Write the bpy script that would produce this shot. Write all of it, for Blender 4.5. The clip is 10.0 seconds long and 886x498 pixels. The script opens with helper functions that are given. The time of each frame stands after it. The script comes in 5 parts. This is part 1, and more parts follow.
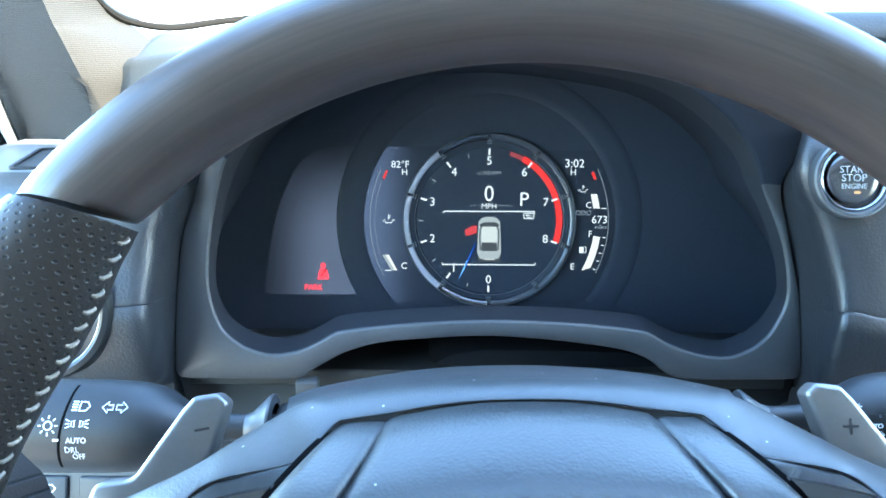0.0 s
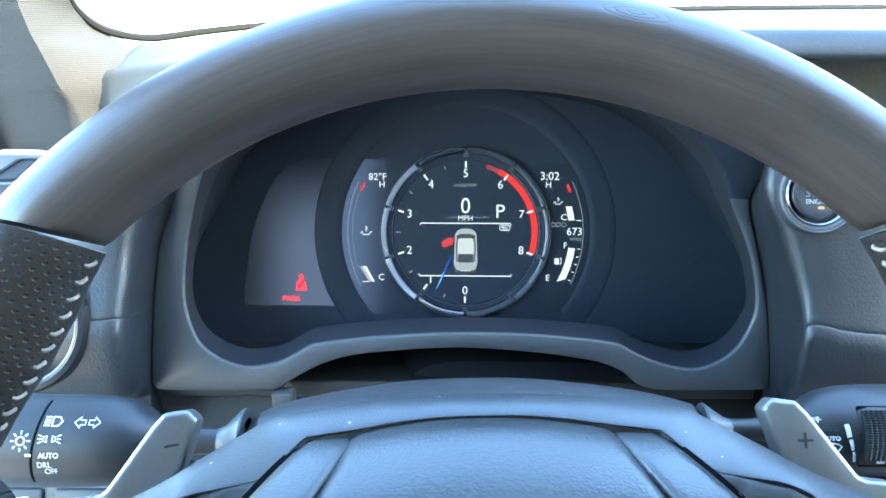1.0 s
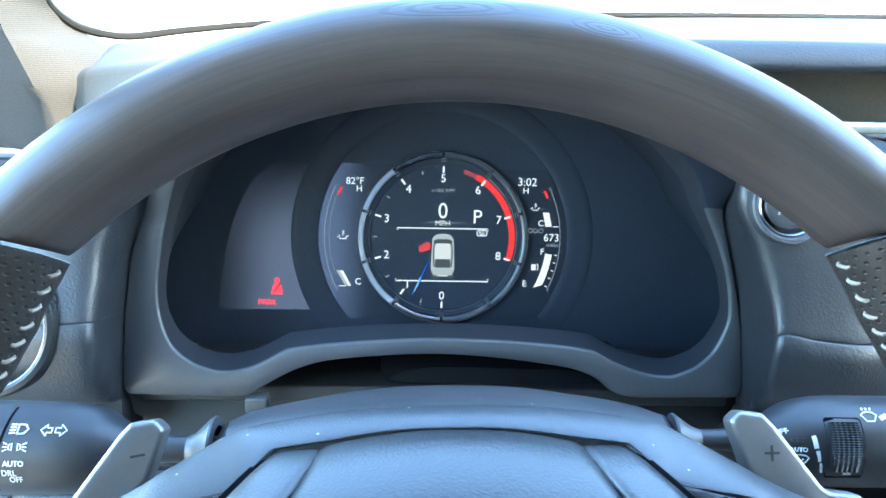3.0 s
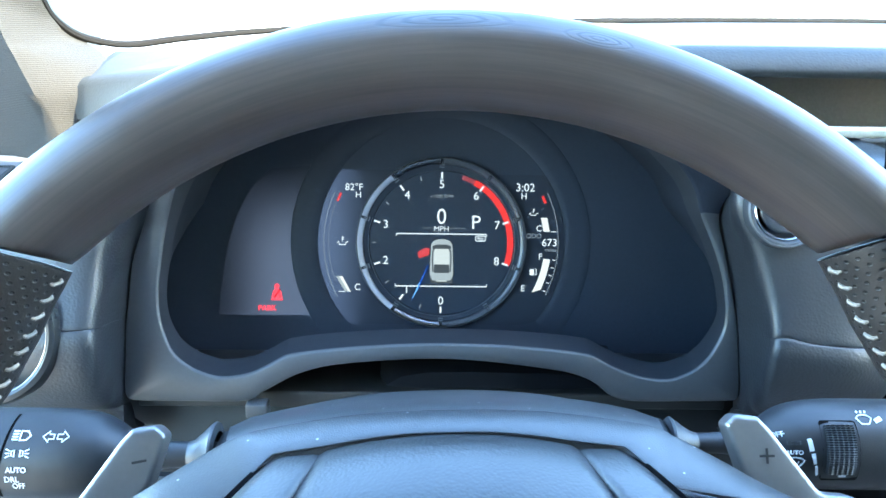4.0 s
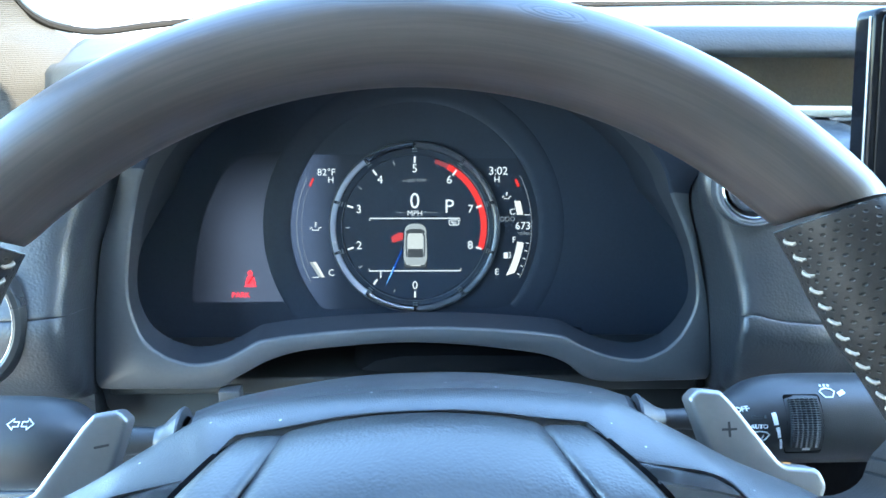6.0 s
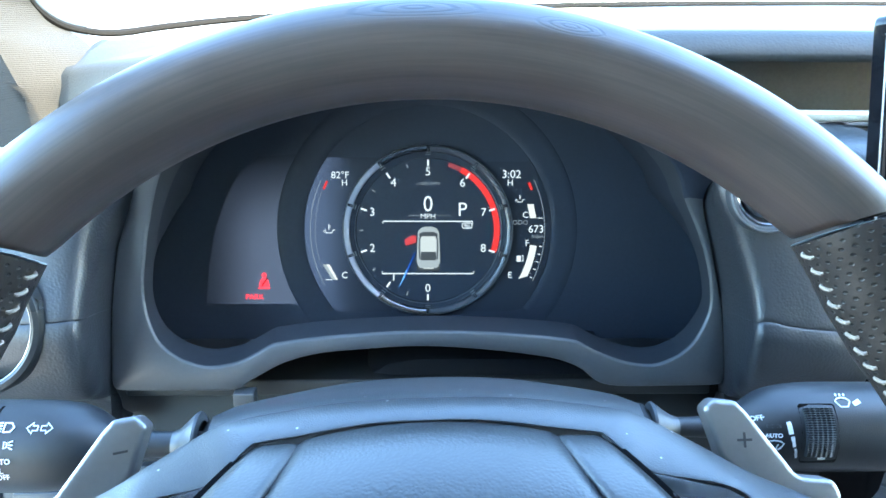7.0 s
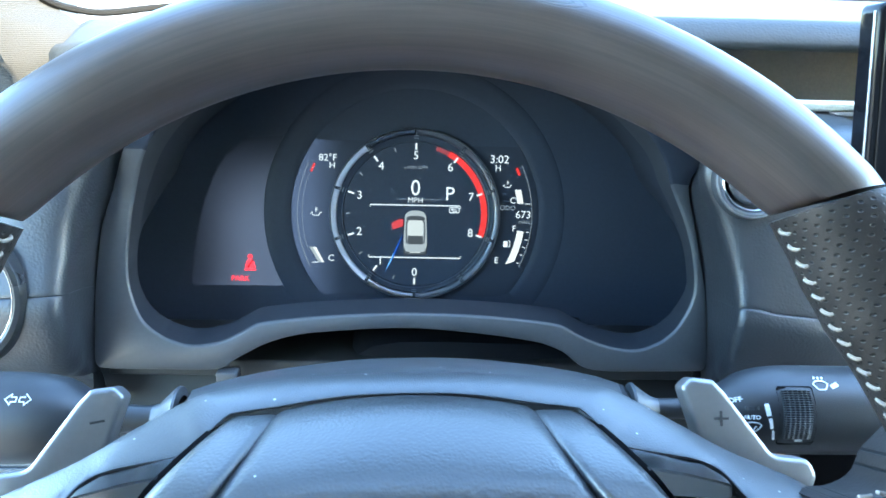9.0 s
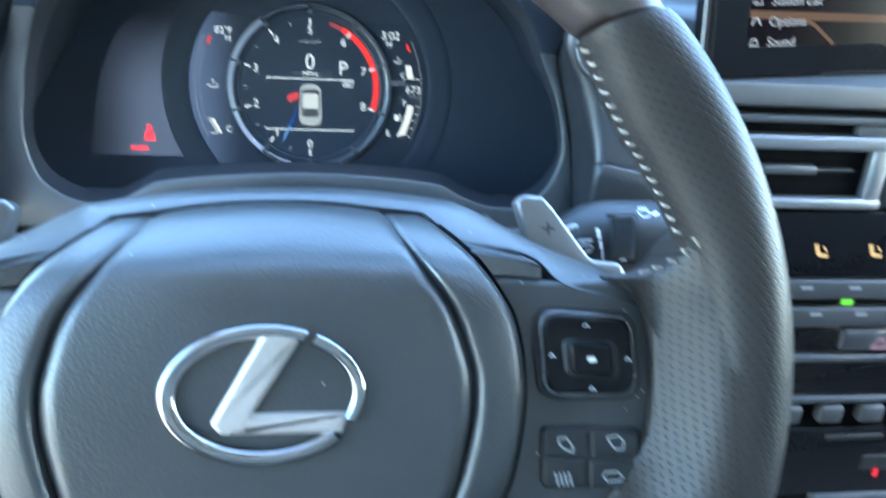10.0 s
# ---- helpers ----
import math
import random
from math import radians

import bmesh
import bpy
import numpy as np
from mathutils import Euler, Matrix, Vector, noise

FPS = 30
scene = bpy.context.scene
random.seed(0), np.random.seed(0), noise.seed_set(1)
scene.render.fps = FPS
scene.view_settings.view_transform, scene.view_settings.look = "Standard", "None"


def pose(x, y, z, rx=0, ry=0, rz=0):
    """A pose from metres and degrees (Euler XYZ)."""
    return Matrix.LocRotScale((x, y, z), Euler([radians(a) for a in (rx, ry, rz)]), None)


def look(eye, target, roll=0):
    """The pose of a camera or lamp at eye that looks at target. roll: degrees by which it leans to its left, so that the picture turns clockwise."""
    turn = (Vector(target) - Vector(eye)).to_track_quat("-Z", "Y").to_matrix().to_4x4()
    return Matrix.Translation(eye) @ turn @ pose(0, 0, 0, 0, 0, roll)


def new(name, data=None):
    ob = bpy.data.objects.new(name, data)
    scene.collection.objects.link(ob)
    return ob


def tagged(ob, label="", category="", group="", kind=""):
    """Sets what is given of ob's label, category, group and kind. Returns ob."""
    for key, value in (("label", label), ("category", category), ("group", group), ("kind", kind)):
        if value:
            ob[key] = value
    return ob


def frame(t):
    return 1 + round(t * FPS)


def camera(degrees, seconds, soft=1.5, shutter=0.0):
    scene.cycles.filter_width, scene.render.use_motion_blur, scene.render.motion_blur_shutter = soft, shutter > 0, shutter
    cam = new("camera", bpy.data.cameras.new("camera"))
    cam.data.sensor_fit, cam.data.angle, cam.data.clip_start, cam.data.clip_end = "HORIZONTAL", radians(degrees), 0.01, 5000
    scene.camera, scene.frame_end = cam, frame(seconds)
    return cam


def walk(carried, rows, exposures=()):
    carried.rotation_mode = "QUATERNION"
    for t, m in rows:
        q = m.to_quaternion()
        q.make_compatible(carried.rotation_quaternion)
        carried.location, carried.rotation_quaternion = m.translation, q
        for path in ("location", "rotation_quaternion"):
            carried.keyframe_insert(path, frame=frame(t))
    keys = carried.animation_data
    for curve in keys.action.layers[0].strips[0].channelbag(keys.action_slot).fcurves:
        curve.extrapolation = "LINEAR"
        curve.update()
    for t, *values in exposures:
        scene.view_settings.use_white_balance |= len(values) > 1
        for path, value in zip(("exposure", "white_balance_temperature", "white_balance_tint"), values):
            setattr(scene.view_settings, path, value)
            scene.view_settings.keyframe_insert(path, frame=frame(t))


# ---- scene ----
# Lengths in the plan are in units of U (17 mm); the gauge's plane stands near y = 0, the driver looks along +y.
U = 0.017


def world(x, y, z):
    """A place of the plan in metres."""
    return Vector((x * U, y * U, 1.0 + z * U))


PATH = [
    (0, (-0.0242, -0.5076, 1.0803), (-0.0333, -0.0285, 0.9377), 0.02),
    (0.5, (-0.0227, -0.5099, 1.0877), (-0.0280, -0.0299, 0.9477), 0.33),
    (1, (-0.0165, -0.5114, 1.0870), (-0.0176, -0.0315, 0.9469), 0.30),
    (1.5, (-0.0142, -0.5120, 1.0875), (-0.0088, -0.0326, 0.9457), 0.74),
    (2, (-0.0159, -0.5122, 1.0869), (-0.0082, -0.0329, 0.9448), 1.34),
    (2.5, (-0.0153, -0.5111, 1.0872), (-0.0069, -0.0320, 0.9442), 1.34),
    (3, (-0.0124, -0.5096, 1.0908), (-0.0022, -0.0299, 0.9503), 1.25),
    (4.5, (-0.0106, -0.5172, 1.0926), (0.0007, -0.0365, 0.9553), 0.71),
    (5, (-0.0060, -0.5219, 1.0899), (0.0107, -0.0412, 0.9534), 0.42),
    (5.5, (-0.0028, -0.5142, 1.0872), (0.0188, -0.0348, 0.9468), 0.53),
    (7, (-0.0053, -0.5127, 1.0936), (0.0077, -0.0349, 0.9469), 0.52),
    (7.5, (-0.0064, -0.5136, 1.0935), (0.0066, -0.0357, 0.9471), 0.71),
    (8, (-0.0051, -0.5110, 1.0934), (0.0052, -0.0330, 0.9471), 0.75),
    (8.5, (-0.0023, -0.5117, 1.0863), (0.0089, -0.0343, 0.9381), 0.90),
    (9, (-0.0009, -0.5148, 1.0870), (0.0168, -0.0382, 0.9367), 1.61),
    (9.2, (-0.0009, -0.5206, 1.0861), (0.0221, -0.0449, 0.9338), 1.91),
    (9.5, (-0.0009, -0.5317, 1.0783), (0.0316, -0.0581, 0.9211), 2.90),
    (9.6, (0.0024, -0.5388, 1.0757), (0.0400, -0.0672, 0.9137), 3.30),
    (9.7, (0.0074, -0.5427, 1.0735), (0.0501, -0.0739, 0.9052), 3.52),
    (9.8, (0.0112, -0.5545, 1.0715), (0.0621, -0.0895, 0.8949), 3.50),
    (9.9, (0.0188, -0.5612, 1.0675), (0.0753, -0.1003, 0.8820), 3.59),
    (10, (0.0253, -0.5673, 1.0636), (0.0890, -0.1112, 0.8687), 3.60),
]

STOPS, KELVIN, TINT = 4.85, 5670, -2
cam = camera(60.8, 10.0, soft=1.6, shutter=0.4)
walk(cam, [(t, look(eye, target, roll)) for t, eye, target, roll in PATH], [(0, STOPS, KELVIN, TINT), (10, STOPS, KELVIN, TINT)])

# ---- sky and sun ----
SUN_ELEVATION, SUN_AZIMUTH = 29.5, 131.0   # degrees; azimuth from straight ahead towards the right
sky = bpy.data.worlds.new("sky")
scene.world = sky
sky.use_nodes = True
sky_nodes = sky.node_tree.nodes
sky_texture = sky_nodes.new("ShaderNodeTexSky")
sky_texture.sky_type = "NISHITA"
sky_texture.sun_disc = False
sky_texture.sun_elevation = radians(SUN_ELEVATION)
sky_texture.sun_rotation = radians(SUN_AZIMUTH)
sky_texture.dust_density = 0.6
sky.node_tree.links.new(sky_texture.outputs[0], sky_nodes["Background"].inputs[0])
sky_nodes["Background"].inputs[1].default_value = 0.15

sun = new("sun", bpy.data.lights.new("sun", "SUN"))
sun.data.energy, sun.data.angle, sun.data.color = 2.2, radians(0.6), (1.0, 0.86, 0.66)
to_sun = Vector((math.sin(radians(SUN_AZIMUTH)) * math.cos(radians(SUN_ELEVATION)),
                 math.cos(radians(SUN_AZIMUTH)) * math.cos(radians(SUN_ELEVATION)), math.sin(radians(SUN_ELEVATION))))
sun.matrix_world = look(to_sun * 10, (0, 0, 0))


# ---- materials ----
LIT = 0.045   # how bright the displays stand against the daylight

def material(name):
    m = bpy.data.materials.new(name)
    m.use_nodes = True
    return m, m.node_tree.nodes, m.node_tree.links, m.node_tree.nodes["Principled BSDF"]


def surface(name, color, rough, metal=0.0, grain=0.0, bump=0.0, mottle=0.12, wear=0.08, coat=0.0, dust=0.0, spec=0.5):
    """A solid with fine grain (cells per metre), broad mottling, uneven gloss and, where asked, specks of dust."""
    m, nodes, links, bsdf = material(name)
    place = nodes.new("ShaderNodeTexCoord")
    broad, fine = nodes.new("ShaderNodeTexNoise"), nodes.new("ShaderNodeTexNoise")
    broad.inputs["Scale"].default_value, broad.inputs["Detail"].default_value = 14.0, 4.0
    fine.inputs["Scale"].default_value, fine.inputs["Detail"].default_value = 420.0, 3.0
    for n in (broad, fine):
        links.new(place.outputs["Object"], n.inputs["Vector"])
    both = nodes.new("ShaderNodeMath")
    both.operation = "ADD"
    links.new(broad.outputs[0], both.inputs[0])
    links.new(fine.outputs[0], both.inputs[1])
    tone = nodes.new("ShaderNodeMapRange")
    tone.inputs["From Min"].default_value, tone.inputs["From Max"].default_value = 0.6, 1.4
    tone.inputs["To Min"].default_value, tone.inputs["To Max"].default_value = 1 - mottle, 1 + mottle
    links.new(both.outputs[0], tone.inputs["Value"])
    tint = nodes.new("ShaderNodeVectorMath")
    tint.operation = "SCALE"
    tint.inputs[0].default_value = color
    links.new(tone.outputs[0], tint.inputs["Scale"])
    last = tint.outputs[0]
    gloss = nodes.new("ShaderNodeMapRange")
    gloss.inputs["From Min"].default_value, gloss.inputs["From Max"].default_value = 0.3, 0.7
    gloss.inputs["To Min"].default_value, gloss.inputs["To Max"].default_value = max(0.02, rough - wear), min(1, rough + wear)
    links.new(broad.outputs[0], gloss.inputs["Value"])
    links.new(gloss.outputs[0], bsdf.inputs["Roughness"])
    if dust:
        specks = nodes.new("ShaderNodeTexVoronoi")
        specks.inputs["Scale"].default_value = 160.0
        links.new(place.outputs["Object"], specks.inputs["Vector"])
        spot = nodes.new("ShaderNodeMapRange")
        spot.inputs["From Min"].default_value, spot.inputs["From Max"].default_value = 0.10, 0.05
        spot.inputs["To Min"].default_value, spot.inputs["To Max"].default_value = 0.0, 1.0
        links.new(specks.outputs["Distance"], spot.inputs["Value"])
        some = nodes.new("ShaderNodeMath")
        some.operation = "LESS_THAN"
        some.inputs[1].default_value = dust
        links.new(specks.outputs["Color"], some.inputs[0])
        both_spots = nodes.new("ShaderNodeMath")
        both_spots.operation = "MULTIPLY"
        links.new(spot.outputs[0], both_spots.inputs[0])
        links.new(some.outputs[0], both_spots.inputs[1])
        mix = nodes.new("ShaderNodeMix")
        mix.data_type = "RGBA"
        links.new(both_spots.outputs[0], mix.inputs["Factor"])
        links.new(last, mix.inputs["A"])
        mix.inputs["B"].default_value = (0.5, 0.5, 0.48, 1)
        last = mix.outputs["Result"]
    links.new(last, bsdf.inputs["Base Color"])
    if grain:
        cells = nodes.new("ShaderNodeTexVoronoi")
        cells.feature = "SMOOTH_F1"
        cells.inputs["Scale"].default_value = grain
        links.new(place.outputs["Object"], cells.inputs["Vector"])
        relief = nodes.new("ShaderNodeBump")
        relief.inputs["Strength"].default_value, relief.inputs["Distance"].default_value = bump, 0.0006
        links.new(cells.outputs["Distance"], relief.inputs["Height"])
        links.new(relief.outputs[0], bsdf.inputs["Normal"])
    bsdf.inputs["Metallic"].default_value = metal
    bsdf.inputs["Specular IOR Level"].default_value = spec
    bsdf.inputs["Coat Weight"].default_value = coat
    bsdf.inputs["Coat Roughness"].default_value = 0.08
    return m


def glow(name, color, strength, base=(0.0025, 0.003, 0.0045), rough=0.5):
    """A lit part of a display behind its clear cover."""
    m, nodes, links, bsdf = material(name)
    bsdf.inputs["Base Color"].default_value = (*base, 1)
    bsdf.inputs["Roughness"].default_value = rough
    bsdf.inputs["Specular IOR Level"].default_value = 0.25 if rough > 0.3 else 0.04
    bsdf.inputs["Emission Color"].default_value = (*color, 1)
    bsdf.inputs["Emission Strength"].default_value = strength * LIT
    return m


def faded_glow(name, color, strength, axis, low, high, floor=0.0, top=None):
    """A backlit panel whose light fades across it, along one axis of the panel."""
    m, nodes, links, bsdf = material(name)
    place, split, ramp = nodes.new("ShaderNodeTexCoord"), nodes.new("ShaderNodeSeparateXYZ"), nodes.new("ShaderNodeMapRange")
    links.new(place.outputs["Object"], split.inputs[0])
    ramp.interpolation_type = "SMOOTHSTEP"
    ramp.inputs["From Min"].default_value, ramp.inputs["From Max"].default_value = low * U, high * U
    ramp.inputs["To Min"].default_value, ramp.inputs["To Max"].default_value = strength * LIT * floor, strength * LIT
    links.new(split.outputs[axis], ramp.inputs["Value"])
    last = ramp.outputs[0]
    if top:
        fall, both = nodes.new("ShaderNodeMapRange"), nodes.new("ShaderNodeMath")
        fall.interpolation_type = "SMOOTHSTEP"
        fall.inputs["From Min"].default_value, fall.inputs["From Max"].default_value = top[0] * U, top[1] * U
        fall.inputs["To Min"].default_value, fall.inputs["To Max"].default_value = 0.0, 1.0
        links.new(split.outputs[1], fall.inputs["Value"])
        both.operation = "MULTIPLY"
        links.new(last, both.inputs[0])
        links.new(fall.outputs[0], both.inputs[1])
        last = both.outputs[0]
    links.new(last, bsdf.inputs["Emission Strength"])
    bsdf.inputs["Emission Color"].default_value = (*color, 1)
    bsdf.inputs["Specular IOR Level"].default_value = 0.25
    bsdf.inputs["Base Color"].default_value = (0.018, 0.023, 0.034, 1)
    bsdf.inputs["Roughness"].default_value = 0.5
    return m


def clear_glass(name, tint=(1, 1, 1), gloss=0.03, share=0.05):
    """Thin clear pane: nearly all light goes straight through, a little is mirrored."""
    m, nodes, links, bsdf = material(name)
    nodes.remove(bsdf)
    see, shine, mix = (nodes.new("ShaderNode" + k) for k in ("BsdfTransparent", "BsdfGlossy", "MixShader"))
    see.inputs[0].default_value = (*tint, 1)
    shine.inputs["Roughness"].default_value = gloss
    mix.inputs[0].default_value = share
    links.new(see.outputs[0], mix.inputs[1])
    links.new(shine.outputs[0], mix.inputs[2])
    links.new(mix.outputs[0], nodes["Material Output"].inputs[0])
    return m


def perforated_leather(name, color, rough, pitch):
    """Fine-grained leather with staggered rows of punched holes; the mesh's UV map is in metres."""
    m, nodes, links, bsdf = material(name)
    uv = nodes.new("ShaderNodeUVMap")

    def holes(dx, dy):
        scaled = nodes.new("ShaderNodeVectorMath")
        scaled.operation = "MULTIPLY_ADD"
        scaled.inputs[1].default_value = (1 / (pitch * 1.73), 1 / pitch, 0)
        scaled.inputs[2].default_value = (dx, dy, 0)
        links.new(uv.outputs[0], scaled.inputs[0])
        part_of = nodes.new("ShaderNodeVectorMath")
        part_of.operation = "FRACTION"
        links.new(scaled.outputs[0], part_of.inputs[0])
        centred = nodes.new("ShaderNodeVectorMath")
        centred.operation = "MULTIPLY_ADD"
        centred.inputs[1].default_value, centred.inputs[2].default_value = (1.73, 1, 0), (-0.865, -0.5, 0)
        links.new(part_of.outputs[0], centred.inputs[0])
        far = nodes.new("ShaderNodeVectorMath")
        far.operation = "LENGTH"
        links.new(centred.outputs[0], far.inputs[0])
        return far.outputs["Value"]

    least = nodes.new("ShaderNodeMath")
    least.operation = "MINIMUM"
    links.new(holes(0, 0), least.inputs[0])
    links.new(holes(0.5, 0.5), least.inputs[1])
    depth = nodes.new("ShaderNodeMapRange")
    depth.interpolation_type = "SMOOTHSTEP"
    depth.inputs["From Min"].default_value, depth.inputs["From Max"].default_value = 0.10, 0.22
    links.new(least.outputs[0], depth.inputs["Value"])
    mix = nodes.new("ShaderNodeMix")
    mix.data_type = "RGBA"
    mix.inputs["A"].default_value, mix.inputs["B"].default_value = (0.004, 0.004, 0.004, 1), (*color, 1)
    links.new(depth.outputs[0], mix.inputs["Factor"])
    links.new(mix.outputs["Result"], bsdf.inputs["Base Color"])
    place, grain = nodes.new("ShaderNodeTexCoord"), nodes.new("ShaderNodeTexNoise")
    grain.inputs["Scale"].default_value, grain.inputs["Detail"].default_value = 900.0, 4.0
    links.new(place.outputs["Object"], grain.inputs["Vector"])
    height = nodes.new("ShaderNodeMath")
    height.operation = "MULTIPLY_ADD"
    height.inputs[1].default_value = 0.35
    links.new(grain.outputs[0], height.inputs[0])
    links.new(depth.outputs[0], height.inputs[2])
    relief = nodes.new("ShaderNodeBump")
    relief.inputs["Strength"].default_value, relief.inputs["Distance"].default_value = 0.6, 0.0005
    links.new(height.outputs[0], relief.inputs["Height"])
    links.new(relief.outputs[0], bsdf.inputs["Normal"])
    bsdf.inputs["Specular IOR Level"].default_value = 0.38
    bsdf.inputs["Roughness"].default_value = rough
    return m


def stained_wood(name, dark, light, rough):
    """Dark-stained open-pored veneer: streaks run along the rim (the mesh's UV map, in metres)."""
    m, nodes, links, bsdf = material(name)
    uv = nodes.new("ShaderNodeUVMap")

    def streaks(across, along, detail):
        stretch, n = nodes.new("ShaderNodeMapping"), nodes.new("ShaderNodeTexNoise")
        stretch.inputs["Scale"].default_value = (along, across, 1)
        n.inputs["Scale"].default_value, n.inputs["Detail"].default_value = 1.0, detail
        n.inputs["Distortion"].default_value = 0.4
        links.new(uv.outputs[0], stretch.inputs["Vector"])
        links.new(stretch.outputs[0], n.inputs["Vector"])
        return n.outputs[0]

    fine, broad = streaks(1100, 30, 4.0), streaks(210, 7, 4.0)
    both = nodes.new("ShaderNodeMath")
    both.operation = "ADD"
    links.new(fine, both.inputs[0])
    links.new(broad, both.inputs[1])
    ramp = nodes.new("ShaderNodeMapRange")
    ramp.inputs["From Min"].default_value, ramp.inputs["From Max"].default_value = 0.75, 1.25
    links.new(both.outputs[0], ramp.inputs["Value"])
    mix = nodes.new("ShaderNodeMix")
    mix.data_type = "RGBA"
    mix.inputs["A"].default_value, mix.inputs["B"].default_value = (*dark, 1), (*light, 1)
    links.new(ramp.outputs[0], mix.inputs["Factor"])
    figured, height = mix.outputs["Result"], fine
    for along, across, wide, high in ((0.143, 0.0165, 0.022, 0.0042), (0.101, 0.018, 0.011, 0.0032)):   # oval figures
        scaled, far, wave, keep, line, dark = (nodes.new("ShaderNode" + k) for k in ("VectorMath", "VectorMath", "Math", "MapRange", "Math", "Mix"))
        scaled.operation = "MULTIPLY_ADD"
        scaled.inputs[1].default_value, scaled.inputs[2].default_value = (1 / wide, 1 / high, 0), (-along / wide, -across / high, 0)
        links.new(uv.outputs[0], scaled.inputs[0])
        far.operation = "LENGTH"
        links.new(scaled.outputs[0], far.inputs[0])
        swing = nodes.new("ShaderNodeMath")
        swing.operation = "MULTIPLY_ADD"
        swing.inputs[1].default_value = 20.0
        links.new(far.outputs["Value"], swing.inputs[0])
        wobble = nodes.new("ShaderNodeMath")
        wobble.operation = "MULTIPLY"
        wobble.inputs[1].default_value = 9.0
        links.new(broad, wobble.inputs[0])
        links.new(wobble.outputs[0], swing.inputs[2])
        wave.operation = "SINE"
        links.new(swing.outputs[0], wave.inputs[0])
        keep.inputs["From Min"].default_value, keep.inputs["From Max"].default_value = 1.1, 0.6
        keep.inputs["To Max"].default_value = 0.8
        links.new(far.outputs["Value"], keep.inputs["Value"])
        line.operation, line.use_clamp = "MULTIPLY", True
        links.new(wave.outputs[0], line.inputs[0])
        links.new(keep.outputs[0], line.inputs[1])
        groove = nodes.new("ShaderNodeMath")
        groove.operation = "MULTIPLY_ADD"
        groove.inputs[1].default_value = -3.0
        links.new(line.outputs[0], groove.inputs[0])
        links.new(height, groove.inputs[2])
        height = groove.outputs[0]
        dark.data_type = "RGBA"
        links.new(line.outputs[0], dark.inputs["Factor"])
        links.new(figured, dark.inputs["A"])
        dark.inputs["B"].default_value = (0.006, 0.005, 0.005, 1)
        figured = dark.outputs["Result"]
    links.new(figured, bsdf.inputs["Base Color"])
    gloss = nodes.new("ShaderNodeMapRange")
    gloss.inputs["To Min"].default_value, gloss.inputs["To Max"].default_value = rough - 0.07, rough + 0.10
    place, marks = nodes.new("ShaderNodeTexCoord"), nodes.new("ShaderNodeTexNoise")   # finger marks
    marks.inputs["Scale"].default_value, marks.inputs["Detail"].default_value, marks.inputs["Distortion"].default_value = 38.0, 4.0, 0.5
    links.new(place.outputs["Object"], marks.inputs["Vector"])
    gloss.inputs["From Min"].default_value, gloss.inputs["From Max"].default_value = 0.3, 0.7
    links.new(marks.outputs[0], gloss.inputs["Value"])
    links.new(gloss.outputs[0], bsdf.inputs["Roughness"])
    bsdf.inputs["Specular IOR Level"].default_value = 1.0
    relief = nodes.new("ShaderNodeBump")
    relief.inputs["Strength"].default_value, relief.inputs["Distance"].default_value = 0.14, 0.0003
    links.new(height, relief.inputs["Height"])
    links.new(relief.outputs[0], bsdf.inputs["Normal"])
    return m


def woven_cloth(name, color):
    """Ribbed knit of a pillar's lining."""
    m, nodes, links, bsdf = material(name)
    place, rib, fuzz = nodes.new("ShaderNodeTexCoord"), nodes.new("ShaderNodeTexWave"), nodes.new("ShaderNodeTexNoise")
    rib.bands_direction = "Z"
    rib.inputs["Scale"].default_value, rib.inputs["Distortion"].default_value = 215.0, 1.5
    rib.inputs["Detail"].default_value = 1.0
    fuzz.inputs["Scale"].default_value, fuzz.inputs["Detail"].default_value = 700.0, 3.0
    for n in (rib, fuzz):
        links.new(place.outputs["Object"], n.inputs["Vector"])
    both = nodes.new("ShaderNodeMath")
    both.operation = "ADD"
    links.new(rib.outputs["Fac"], both.inputs[0])
    links.new(fuzz.outputs[0], both.inputs[1])
    tone = nodes.new("ShaderNodeMapRange")
    tone.inputs["From Max"].default_value = 2.0
    tone.inputs["To Min"].default_value, tone.inputs["To Max"].default_value = 0.8, 1.2
    links.new(both.outputs[0], tone.inputs["Value"])
    tint = nodes.new("ShaderNodeVectorMath")
    tint.operation = "SCALE"
    tint.inputs[0].default_value = color
    links.new(tone.outputs[0], tint.inputs["Scale"])
    links.new(tint.outputs[0], bsdf.inputs["Base Color"])
    relief = nodes.new("ShaderNodeBump")
    relief.inputs["Strength"].default_value, relief.inputs["Distance"].default_value = 0.5, 0.0006
    links.new(both.outputs[0], relief.inputs["Height"])
    links.new(relief.outputs[0], bsdf.inputs["Normal"])
    bsdf.inputs["Roughness"].default_value = 0.95
    return m


PAD = surface("moulded black pad", (0.027, 0.029, 0.031), 0.39, grain=900, bump=0.24, dust=0.12, spec=0.9)
PAD_SMOOTH = surface("smooth moulded black plastic", (0.038, 0.040, 0.043), 0.4, grain=1700, bump=0.16, dust=0.5, spec=0.8)
DASH = surface("grained black dash skin", (0.0155, 0.0175, 0.021), 0.44, grain=760, bump=0.3, spec=0.75)
DASH_TOP = surface("soft dash top skin", (0.040, 0.041, 0.040), 0.6, grain=620, bump=0.3, spec=0.3)
DASH_END = surface("grey grained dash end", (0.17, 0.175, 0.182), 0.45, grain=700, bump=0.2, spec=0.8)
SATIN = surface("satin charcoal plastic", (0.047, 0.050, 0.054), 0.42, grain=2200, bump=0.1, wear=0.04, spec=0.7)
